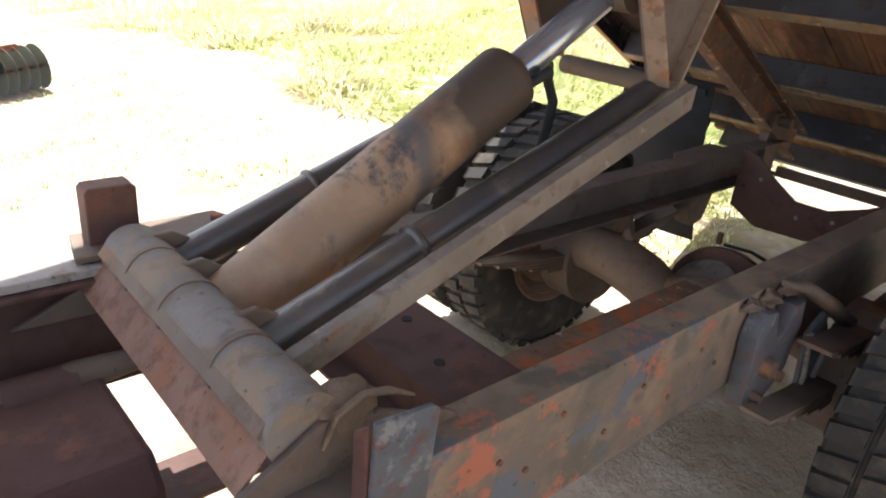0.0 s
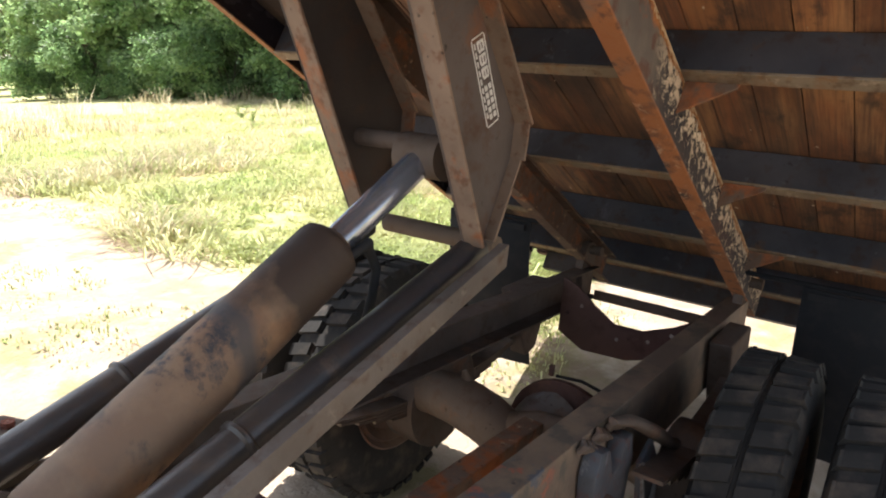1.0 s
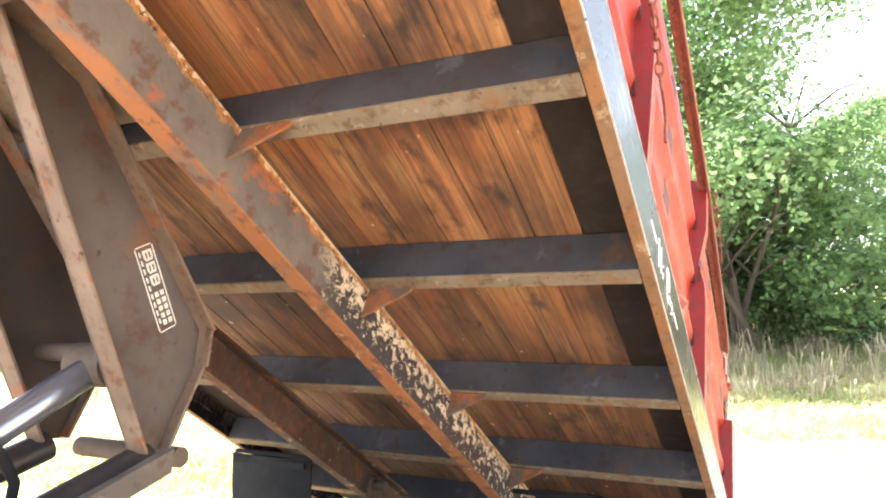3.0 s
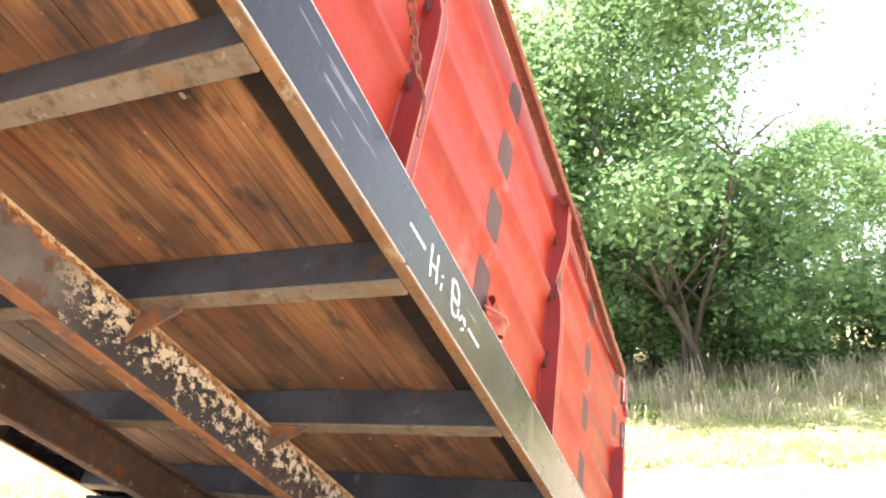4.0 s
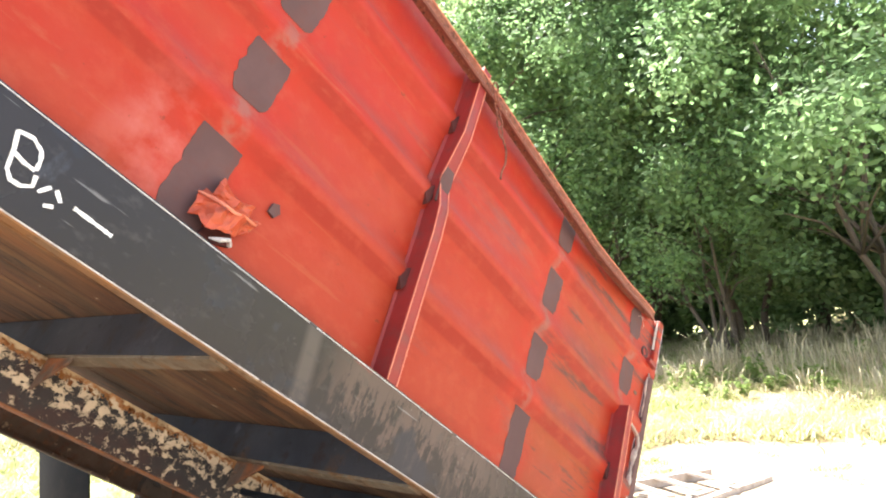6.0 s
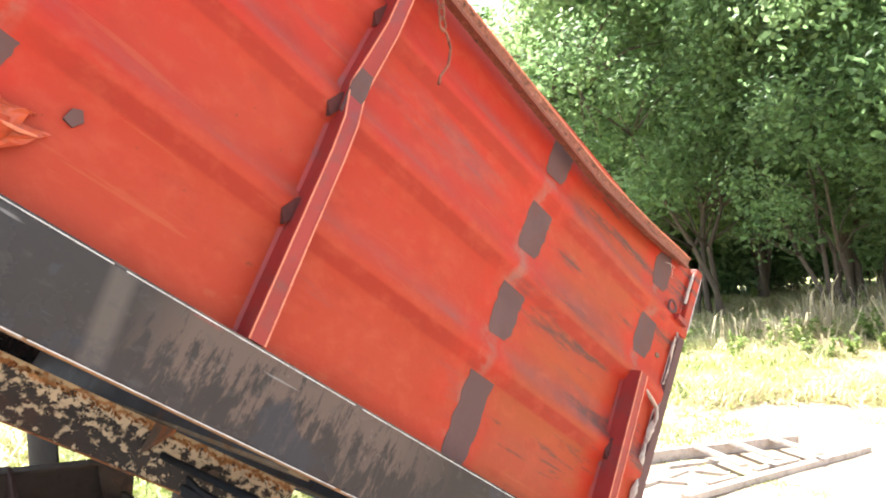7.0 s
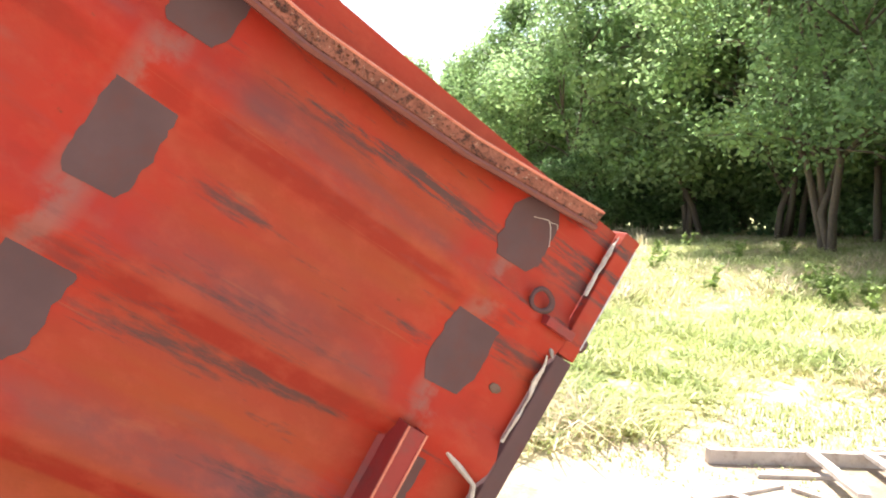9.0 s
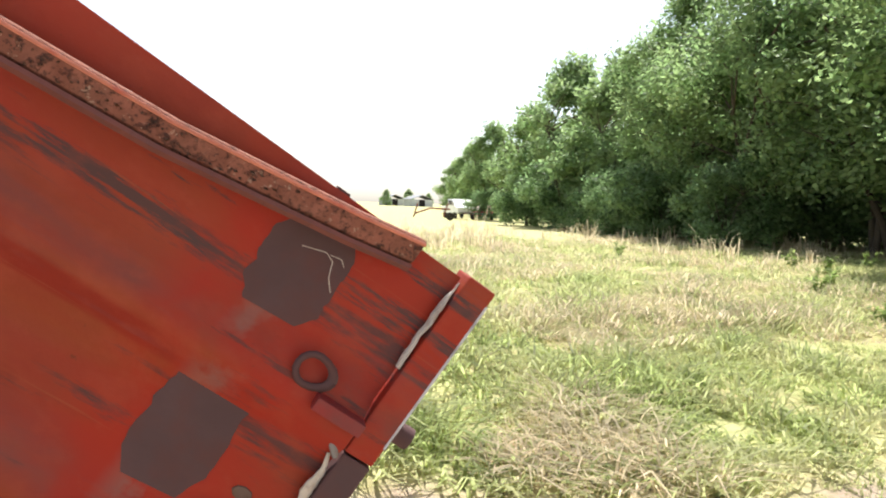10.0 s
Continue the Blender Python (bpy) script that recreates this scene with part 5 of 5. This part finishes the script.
def decal(y):
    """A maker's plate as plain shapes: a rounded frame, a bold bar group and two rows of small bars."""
    a, b = Vector((0.440, y, -0.222)), Vector((0.610, y, -0.338))
    along = (b - a).normalized()
    acr = Vector((-along.z, 0, along.x))
    long, wide = (b - a).length, 0.052

    def patch(s0, s1, w0, w1, parent, name="decal_bar"):
        bm = bmesh.new()
        v = [bm.verts.new(a + along * s + acr * w + Vector((0, d, 0))) for s in (s0, s1) for w in (w0, w1) for d in (-0.0020, -0.0004)]
        for f in ((0, 1, 3, 2), (4, 6, 7, 5), (0, 4, 5, 1), (2, 3, 7, 6), (0, 2, 6, 4), (1, 5, 7, 3)):
            bm.faces.new([v[k] for k in f])
        bm.transform(TIPPED)
        return part(name, bm, DECAL, parent)
    patch(0.004, long - 0.004, 0.0, 0.0025, near_plate)
    patch(0.004, long - 0.004, wide - 0.0025, wide, near_plate)
    patch(0.0, 0.0025, 0.004, wide - 0.004, near_plate)
    patch(long - 0.0025, long, 0.004, wide - 0.004, near_plate)
    for k in range(3):
        s = 0.012 + k * 0.030
        patch(s, s + 0.006, 0.019, 0.044, near_plate)
        patch(s + 0.006, s + 0.020, 0.019, 0.024, near_plate)
        patch(s + 0.006, s + 0.020, 0.030, 0.034, near_plate)
        patch(s + 0.006, s + 0.020, 0.040, 0.044, near_plate)
        patch(s + 0.020, s + 0.025, 0.022, 0.042, near_plate)
    for k in range(5):
        s = 0.112 + k * 0.017
        patch(s, s + 0.012, 0.034, 0.044, near_plate)
        patch(s, s + 0.012, 0.018, 0.028, near_plate)
    for k in range(9):
        s = 0.012 + k * 0.020
        patch(s, s + 0.013, 0.008, 0.012, near_plate)


decal(0.985)
bm = bmesh.new()
tube(bm, [(-0.14, 0.70, -0.075), (-0.14, 1.44, -0.075)], 0.058, 28)
bm.transform(TIPPED)
part("upper_cross_tube", bm, SUBRAIL, hoist, "rusty upper cross tube", smooth=True)
bm = bmesh.new()
prism(bm, [(-0.10, -0.03), (0.26, -0.012), (0.26, -0.004), (-0.10, -0.012)], 0.80, 1.36, axis="y")
bm.transform(TIPPED)
part("tube_mount_plate", bm, FLANGE, hoist, "pale weathered mounting plate", bevel=0.002)
quick("arm_spreader", DUSTY, hoist, tube, [(0.435, 0.99, 1.255), (0.435, 1.345, 1.255)], 0.024, 20, label="dusty spreader tube", smooth=True)

# ---- trees ----
def crown_mesh(seed, radius, height, count, leaf, blobs_n=75):
    rng = random.Random(seed)
    blobs = []
    for _ in range(blobs_n):
        a, h = rng.uniform(0, 6.283), rng.uniform(0.04, 1)
        env = math.sin(math.pi * min(1, 0.22 + 0.76 * h)) ** 0.8
        r = radius * env * math.sqrt(rng.uniform(0.05, 1.0))
        blobs.append((r * math.cos(a), r * math.sin(a), height * h, radius * rng.uniform(0.10, 0.30)))
    weights = [b[3] ** 2 for b in blobs]
    verts, faces = [], []
    picks = rng.choices(blobs, weights, k=count)
    for bx, by, bz, br in picks:
        d = Vector((rng.gauss(0, 1), rng.gauss(0, 1), rng.gauss(0, 0.8))).normalized()
        p = Vector((bx, by, bz)) + d * br * rng.uniform(0.3, 1.25)
        u = Vector((rng.gauss(0, 1), rng.gauss(0, 1), rng.gauss(-0.2, 0.6))).normalized()
        w = u.cross(d + Vector((rng.gauss(0, 0.3), rng.gauss(0, 0.3), 0.7)))
        w = w.normalized() if w.length > 0.01 else Vector((0, 1, 0))
        s = leaf * rng.uniform(0.55, 1.35)
        i = len(verts)
        verts += [p - u * s, p + w * s * 0.55, p + u * s, p - w * s * 0.55]
        faces.append((i, i + 1, i + 2, i + 3))
    data = bpy.data.meshes.new("crown")
    data.from_pydata([tuple(v) for v in verts], [], faces)
    return data


def trunk_mesh(seed, height, r):
    rng = random.Random(seed)
    bm = bmesh.new()
    for k in range(4):
        lean = Vector((rng.uniform(-0.3, 0.3), rng.uniform(-0.3, 0.3), 0))
        pts = [Vector((0.3 * k - 0.45, rng.uniform(-0.3, 0.3), -0.3)) + lean * height * (i / 6) ** 1.3 + Vector((rng.uniform(-0.1, 0.1), rng.uniform(-0.1, 0.1), height * 0.85 * i / 6)) for i in range(7)]
        tube(bm, pts, [r * (1 - 0.14 * i) for i in range(7)], 10)
        for _ in range(6):
            i = rng.randint(2, 5)
            d = Vector((rng.gauss(0, 1), rng.gauss(0, 1), 0.7)).normalized() * height * 0.32
            tube(bm, [pts[i], pts[i] + d * 0.5 + Vector((0, 0, 0.25)), pts[i] + d], [r * 0.42, r * 0.28, r * 0.08], 7)
    data = bpy.data.meshes.new("trunk")
    bm.to_mesh(data)
    bm.free()
    data.materials.append(BARK)
    data.shade_smooth()
    return data


CROWNS = [crown_mesh(11, 3.6, 8.8, 33000, 0.088, 105), crown_mesh(12, 3.2, 8.0, 31000, 0.088, 105), crown_mesh(13, 2.0, 3.4, 9000, 0.080, 40), crown_mesh(14, 3.0, 6.6, 46000, 0.054, 104), crown_mesh(15, 3.5, 8.6, 15000, 0.15, 80)]
for data, leaf in zip(CROWNS, (LEAF_B, LEAF_B, LEAF_A, LEAF_A, LEAF_B)):
    data.materials.append(leaf)
TRUNKS = [trunk_mesh(s, 8.0, 0.095) for s in (1, 8)]


def tree(x, y, kind, turn, size, low=0.4, label=""):
    z = terrain(x, y) - 0.05
    bush = kind == 2
    t = thing("bush" if bush else "tree", label or ("leafy green bush at the foot of the trees" if bush else "tall leafy green tree at the field's edge"), "bush" if bush else "tree", pose(x, y, z, 0, 0, turn) @ Matrix.Scale(size, 4), group="bushes" if bush else "tree row")
    k = new("stem" if bush else "trunk", TRUNKS[kind % 2])
    k.parent = t
    if kind in (2, 3):
        k.scale = (0.35, 0.35, 0.36) if bush else (0.62, 0.62, 0.62)
    c = new("crown", CROWNS[kind])
    c.parent = t
    c.location = (0, 0, low)


rng = random.Random(5)
# bearing and distance of the trees along the field's edge, from the rear of the truck
ROW = [(24, 24), (31, 25), (38, 27), (45, 29), (52, 31), (58, 36), (63, 42), (67, 49), (70, 60), (73.3, 77), (75.2, 96), (76.3, 118)]
for n, (bearing, far) in enumerate(ROW):
    x, y = 3.3 + far * math.cos(radians(bearing)), -0.8 + far * math.sin(radians(bearing))
    s = 1.2 if n == 0 else 1.28 if n < 6 else 1.1 if n < 8 else 0.95
    tree(x, y, n % 2 if n < 6 else 4, rng.uniform(0, 360), s * rng.uniform(0.95, 1.15), 1.5 if n < 6 else 0.4)
    if n < 7:
        for dx, dy, k in ((2.6, 0.0, 1.5), (3.0, 2.6, 1.7), (3.4, -2.6, 1.6)):
            tree(x + dx, y + dy, 2, rng.uniform(0, 360), k, 0.0)
    tree(x + 6, y + 3, 4, rng.uniform(0, 360), s * rng.uniform(0.98, 1.15))
    if n < 4 or n > 8:
        continue
    tree(x - 3.0 + rng.uniform(-0.6, 0.6), y + rng.uniform(-2, 2), 2, rng.uniform(0, 360), rng.uniform(0.7, 1.25), 0.0)
    if 3 < n < 7:
        tree(x - 2.4, y + 3 + rng.uniform(-1, 1), 2, rng.uniform(0, 360), rng.uniform(0.8, 1.5), 0.0)
# the nearer, thinner trees behind the rear of the truck
tree(18.0, 0.6, 3, 20, 1.62, 0.9, "open-crowned leafy tree with sky showing through")
tree(20.6, 4.6, 0, 130, 1.15, 1.6)
# next three trees are added to throw shade over the grass before them
tree(17.6, 6.9, 3, 250, 1.42, 1.9)
tree(19.4, 10.6, 0, 60, 1.22, 2.2)
tree(17.4, 4.0, 3, 310, 1.08, 1.7)
tree(23.0, -3.4, 3, 75, 1.0)
tree(21.6, 0.4, 1, 40, 0.98, 0.6)
tree(23.5, 3.0, 1, 200, 1.0, 0.6)
for x, y, s in ((18.6, -1.8, 0.8), (19.4, -4.6, 1.0), (21.0, -0.6, 1.3), (21.8, 2.0, 1.3)):
    tree(x, y, 2, rng.uniform(0, 360), s, 0.0)


# ---- grass ----
def in_field(x, y):
    wob = 0.7 * noise.noise((x * 0.5, y * 0.5, 3.0)) + 0.35 * noise.noise((x * 1.7, y * 1.7, 8.0))
    return (x + wob > 2.6 and y + wob > 2.35) or x + wob > 9.4


def grass(name, spots, height, spread, blades, wide, material, label, bend=0.5):
    """Tufts whose blades fan out from the middle and droop at the tip."""
    rng = random.Random(len(spots))
    verts, faces = [], []
    for x, y, k in spots:
        z = terrain(x, y) - 0.01
        for _ in range(blades):
            a, r = rng.uniform(0, 6.283), spread * math.sqrt(rng.random()) * k
            px, py = x + r * math.cos(a), y + r * math.sin(a)
            h = height * k * rng.uniform(0.35, 1.15)
            la = a + rng.gauss(0, 0.9)
            lean = h * bend * rng.uniform(0.3, 1.9)
            dx, dy = lean * math.cos(la), lean * math.sin(la)
            w = wide * rng.uniform(0.6, 1.4)
            sx, sy = -math.sin(la) * w, math.cos(la) * w
            i = len(verts)
            verts += [(px - sx, py - sy, z), (px + sx, py + sy, z), (px + dx * 0.35 + sx, py + dy * 0.35 + sy, z + h * 0.62), (px + dx * 0.35 - sx, py + dy * 0.35 - sy, z + h * 0.62), (px + dx, py + dy, z + h * rng.uniform(0.55, 0.95))]
            faces += [(i, i + 1, i + 2, i + 3), (i + 3, i + 2, i + 4)]
    data = bpy.data.meshes.new(name)
    data.from_pydata(verts, [], faces)
    data.materials.append(material)
    tagged(new(name, data), label, "grass", kind="stuff")


def scatter(count, lo, hi, power, test, seed):
    rng = random.Random(seed)
    out = []
    while len(out) < count:
        r = lo + (hi - lo) * rng.random() ** power
        a = rng.uniform(-0.45, 1.62)
        x, y = 2.5 + r * math.cos(a), 0.0 + r * math.sin(a)
        if test(x, y):
            out.append((x, y, rng.uniform(0.6, 1.3) * max(0.28, 0.80 + 1.05 * noise.noise((x * 0.8, y * 0.8, 9.0)) + 0.55 * noise.noise((x * 2.3, y * 2.3, 1.0)))))
    return out


grass("field_grass", scatter(9500, 1.5, 27.0, 1.15, in_field, 1), 0.19, 0.22, 18, 0.008, GRASS, "bright green and yellow field grass", 1.45)
grass("dry_grass", scatter(7000, 1.5, 30.0, 1.15, lambda x, y: in_field(x, y) and noise.noise((x * 0.35, y * 0.35, 20.0)) > 0.0, 2), 0.24, 0.18, 13, 0.0055, STRAW, "dry straw-coloured grass in the field", 1.7)
grass("seed_grass", scatter(1700, 10.0, 36.0, 1.0, lambda x, y: in_field(x, y) and ((x > 12.5 and y < 4.5) or (y > 14 and noise.noise((x * 0.3, y * 0.3, 2.0)) > 0.15)), 3), 0.72, 0.24, 13, 0.009, STRAW, "tall pale seed grass before the trees", 0.5)
grass("yard_grass", [(x, y, 0.5 * k) for x, y, k in scatter(1500, 3.2, 14.0, 0.9, lambda x, y: not in_field(x, y) and (y > 2.3 or x > 5.0) and noise.noise((x * 0.8, y * 0.8, 4.0)) > 0.12, 4)], 0.10, 0.16, 10, 0.005, GRASS, "sparse tufts of grass in the dirt yard")
left = random.Random(9)
tufts = []
while len(tufts) < 1600:
    x, y = left.uniform(-5, 2.5), left.uniform(3.0, 14)
    if noise.noise((x * 0.7, y * 0.7, 4.0)) > 0.05:
        tufts.append((x, y, left.uniform(0.3, 0.7)))
while len(tufts) < 1950:
    x, y = left.uniform(2.0, 3.6), left.uniform(1.7, 3.4)
    tufts.append((x, y, left.uniform(0.4, 0.9)))
grass("yard_grass", tufts, 0.09, 0.17, 9, 0.005, GRASS, "sparse tufts of grass in the dirt yard")


# broad-leaved weeds standing out of the field
def weed_mesh(seed):
    rng = random.Random(seed)
    bm = bmesh.new()
    for _ in range(6):
        a = rng.uniform(0, 6.283)
        r = rng.uniform(0.1, 0.3)
        tip = Vector((r * math.cos(a), r * math.sin(a), rng.uniform(0.25, 0.6)))
        tube(bm, [(0, 0, 0), tip * 0.6 + Vector((0, 0, 0.08)), tip], [0.006, 0.005, 0.002], 5)
        for k in range(16):
            p = tip * rng.uniform(0.15, 1.0) + Vector((0, 0, 0.04))
            u = Vector((rng.gauss(0, 1), rng.gauss(0, 1), rng.gauss(0.1, 0.5))).normalized() * rng.uniform(0.07, 0.16)
            w = u.cross(Vector((rng.gauss(0, 0.4), rng.gauss(0, 0.4), 1))) * 0.34
            v = [bm.verts.new(q) for q in (p, p + u * 0.5 + w, p + u - Vector((0, 0, 0.03)), p + u * 0.5 - w)]
            bm.faces.new(v)
    data = bpy.data.meshes.new("weed")
    bm.to_mesh(data)
    bm.free()
    data.materials.append(LEAF_W)
    return data


WEEDS = [weed_mesh(3), weed_mesh(4), weed_mesh(5)]
rng = random.Random(21)
for k in range(52):
    while True:
        if k < 34:
            # a straggling line at the edge of the trees' shade
            f = rng.random()
            x, y = 11.6 + 1.8 * f + rng.gauss(0, 0.5), 6.4 - 5.2 * f + rng.gauss(0, 0.35)
        else:
            r, a = rng.uniform(11, 24), rng.uniform(0.0, 1.1)
            x, y = 3 + r * math.cos(a), r * math.sin(a)
        if in_field(x, y):
            break
    w = new("weed", WEEDS[k % 3])
    w.matrix_world = pose(x, y, terrain(x, y), 0, 0, rng.uniform(0, 360)) @ Matrix.Scale(rng.uniform(0.45, 0.85), 4)
    tagged(w, "broad-leaved green weed standing in the grass", "weed", group="weeds")


# ---- old boards lying on the dirt ----
def board(ax, ay, bx, by, wide, z, thick=0.022):
    """A weathered board from one place on the dirt to another, a little bowed and chipped."""
    bm = bmesh.new()
    length = math.hypot(bx - ax, by - ay)
    box(bm, -length / 2, length / 2, -wide / 2, wide / 2, 0, thick)
    bmesh.ops.subdivide_edges(bm, edges=[e for e in bm.edges if abs((e.verts[0].co - e.verts[1].co).x) > 0.1], cuts=7)
    for v in bm.verts:
        v.co.y += 0.010 * noise.noise(v.co * 5 + Vector((ax, ay, 0)))
        v.co.z += 0.008 * noise.noise(v.co * 2 + Vector((ay, ax, 4)))
        v.co.x += 0.02 * noise.noise(v.co * 19 + Vector((ay, ax, 1)))
    ob = part("old_board", bm, OLDWOOD, bevel=0.0)
    x, y = (ax + bx) / 2, (ay + by) / 2
    ob.matrix_world = Matrix.Translation((x, y, terrain(x, y) + z)) @ LEAN @ pose(0, 0, 0, 0, 0, math.degrees(math.atan2(by - ay, bx - ax)))
    tagged(ob, "weathered pale board lying on the dirt", "board", group="scrap boards")


# two long rails on edge with slats across them, and loose pieces beside
board(5.76, 1.74, 7.30, 1.13, 0.040, -0.004, 0.085)
board(5.26, 1.02, 7.50, 0.66, 0.060, -0.004, 0.045)
for x, y in ((6.34, 1.52), (6.68, 1.42), (7.06, 1.27)):
    board(x, y, x - 0.30, y - 0.52, 0.065, 0.072)
for a in ((5.30, 1.39, 5.88, 1.36), (5.52, 1.40, 5.62, 1.20), (5.92, 1.30, 6.00, 1.09), (5.88, 1.50, 6.30, 1.33), (6.25, 1.02, 6.75, 0.93), (6.9, 1.55, 7.4, 1.36), (5.70, 1.10, 5.98, 1.04)):
    board(*a, 0.050, -0.002)


# ---- disc harrow gang in the yard ----
def harrow():
    h = thing("disc_harrow", "green-grey disc harrow gang standing in the yard", "disc harrow", pose(0.34, 7.2, terrain(0.34, 7.2), 0, 0, 18) @ Matrix.Scale(0.72, 4))
    for k in range(11):
        bm = bmesh.new()
        sides = 30
        rows = []
        for r, off in ((0.02, 0.05), (0.12, 0.042), (0.2, 0.025), (0.26, 0.0), (0.275, -0.008)):
            rows.append([bm.verts.new((off - 0.13 * k, r * math.cos(2 * math.pi * i / sides), 0.28 + r * math.sin(2 * math.pi * i / sides))) for i in range(sides)])
        for a, b in zip(rows, rows[1:]):
            for i in range(sides):
                bm.faces.new([a[i], a[(i + 1) % sides], b[(i + 1) % sides], b[i]])
        bmesh.ops.recalc_face_normals(bm, faces=bm.faces)
        bmesh.ops.solidify(bm, geom=bm.faces[:], thickness=0.006)
        part("disc", bm, HARROW, h, smooth=True)
    quick("axle_bar", RAILRUST, h, tube, [(-1.7, 0, 0.28), (0.1, 0, 0.28)], 0.022, 12, smooth=True)
    quick("frame_bar", RAILRUST, h, box, -2.1, -0.2, -0.04, 0.04, 0.50, 0.58, bevel=0.005)
    for x in (-0.5, -1.4):
        quick("stay", RAILRUST, h, box, x - 0.03, x + 0.03, -0.02, 0.02, 0.28, 0.50, bevel=0.004)


harrow()


# ---- far vehicles and sheds beyond the field ----
def vehicle(name, label, x, y, turn, paint, cab, length=4.6):
    v = thing(name, label, "truck" if "pickup" in name else "car", pose(x, y, terrain(x, y), 0, 0, turn))
    bm = bmesh.new()
    if "pickup" in name:
        prism(bm, [(-2.4, 0.5), (-2.4, 1.05), (-1.5, 1.15), (-0.9, 1.75), (0.5, 1.78), (0.62, 1.12), (2.4, 1.1), (2.4, 0.5)], -0.9, 0.9, axis="y")
    else:
        prism(bm, [(-2.3, 0.35), (-2.35, 0.75), (-1.2, 0.88), (-0.6, 1.32), (0.8, 1.32), (1.5, 0.9), (2.3, 0.85), (2.3, 0.35)], -0.85, 0.85, axis="y")
    b = part("body", bm, paint, v, bevel=0.06)
    bm = bmesh.new()
    if "pickup" in name:
        prism(bm, [(-1.35, 1.2), (-0.88, 1.68), (-0.86, 1.2)], -0.905, 0.905, axis="y")
        box(bm, -0.8, 0.4, -0.905, 0.905, 1.22, 1.66)
    else:
        box(bm, -0.5, 0.75, -0.855, 0.855, 0.95, 1.26)
    part("window", bm, GLASS, v)
    quick("bumper", CHROME, v, box, -2.48, -2.36, -0.85, 0.85, 0.45, 0.62, bevel=0.02)
    for wx in (-1.45, 1.45):
        for wy in (-0.82, 0.82):
            bm = bmesh.new()
            lathe(bm, [(0.05, -0.1), (0.30, -0.1), (0.34, -0.06), (0.34, 0.06), (0.30, 0.1), (0.05, 0.1)], (wx, wy, 0.34), 20)
            part("wheel", bm, RUBBER, v, smooth=True)


vehicle("pickup_truck", "white pickup truck parked at the far end", 18.8, 61.3, 95, WHITE, True)
vehicle("parked_car", "red and white car parked at the far end", 20.6, 59.5, 75, CARRED, False)


def shed(x, y, w, d, h, material):
    s = thing("farm_shed", "small grey farm shed far beyond the field", "shed", pose(x, y, terrain(x, y), 0, 0, 12), group="far sheds")
    quick("wall", material, s, box, -w / 2, w / 2, -d / 2, d / 2, 0, h, bevel=0.02)
    quick("roof", DARKROOF, s, prism, [(-w / 2 - 0.4, h), (0, h + 1.6), (w / 2 + 0.4, h), (w / 2 + 0.4, h + 0.15), (0, h + 1.78), (-w / 2 - 0.4, h + 0.15)], -d / 2 - 0.3, d / 2 + 0.3, axis="y")
    quick("door", DARK, s, box, -1.2, 1.2, -d / 2 - 0.03, -d / 2 + 0.02, 0, 2.6)


shed(52, 260, 9, 8, 2.6, PALEWALL)
shed(44, 275, 8, 8, 2.6, PALEWALL)
for k, (x, y, s) in enumerate(((40, 262, 0.8), (52, 282, 0.9), (60, 280, 0.7), (68, 275, 0.8))):
    tree(x, y, 4, 40 * k, s * 0.8)


# old implement standing near the vehicles
def implement():
    t = thing("farm_implement", "rusty old farm implement with a small wheel", "implement", pose(14.7, 53, terrain(14.7, 53), 0, 0, 10))
    quick("beam", RAILRUST, t, tube, [(-1.6, 0, 0.5), (-0.3, 0, 0.95), (1.4, 0, 0.9)], 0.07, 10)
    quick("beam", RAILRUST, t, tube, [(-1.5, 0.5, 0.2), (-1.3, 0.2, 1.3)], 0.06, 10)
    quick("beam", RAILRUST, t, tube, [(1.0, 0.3, 0.3), (1.2, 0, 1.35)], 0.06, 10)
    bm = bmesh.new()
    lathe(bm, [(0.05, -0.08), (0.30, -0.08), (0.33, 0), (0.30, 0.08), (0.05, 0.08)], (1.3, -0.3, 0.33), 20)
    part("wheel", bm, RUBBER, t, smooth=True)


implement()
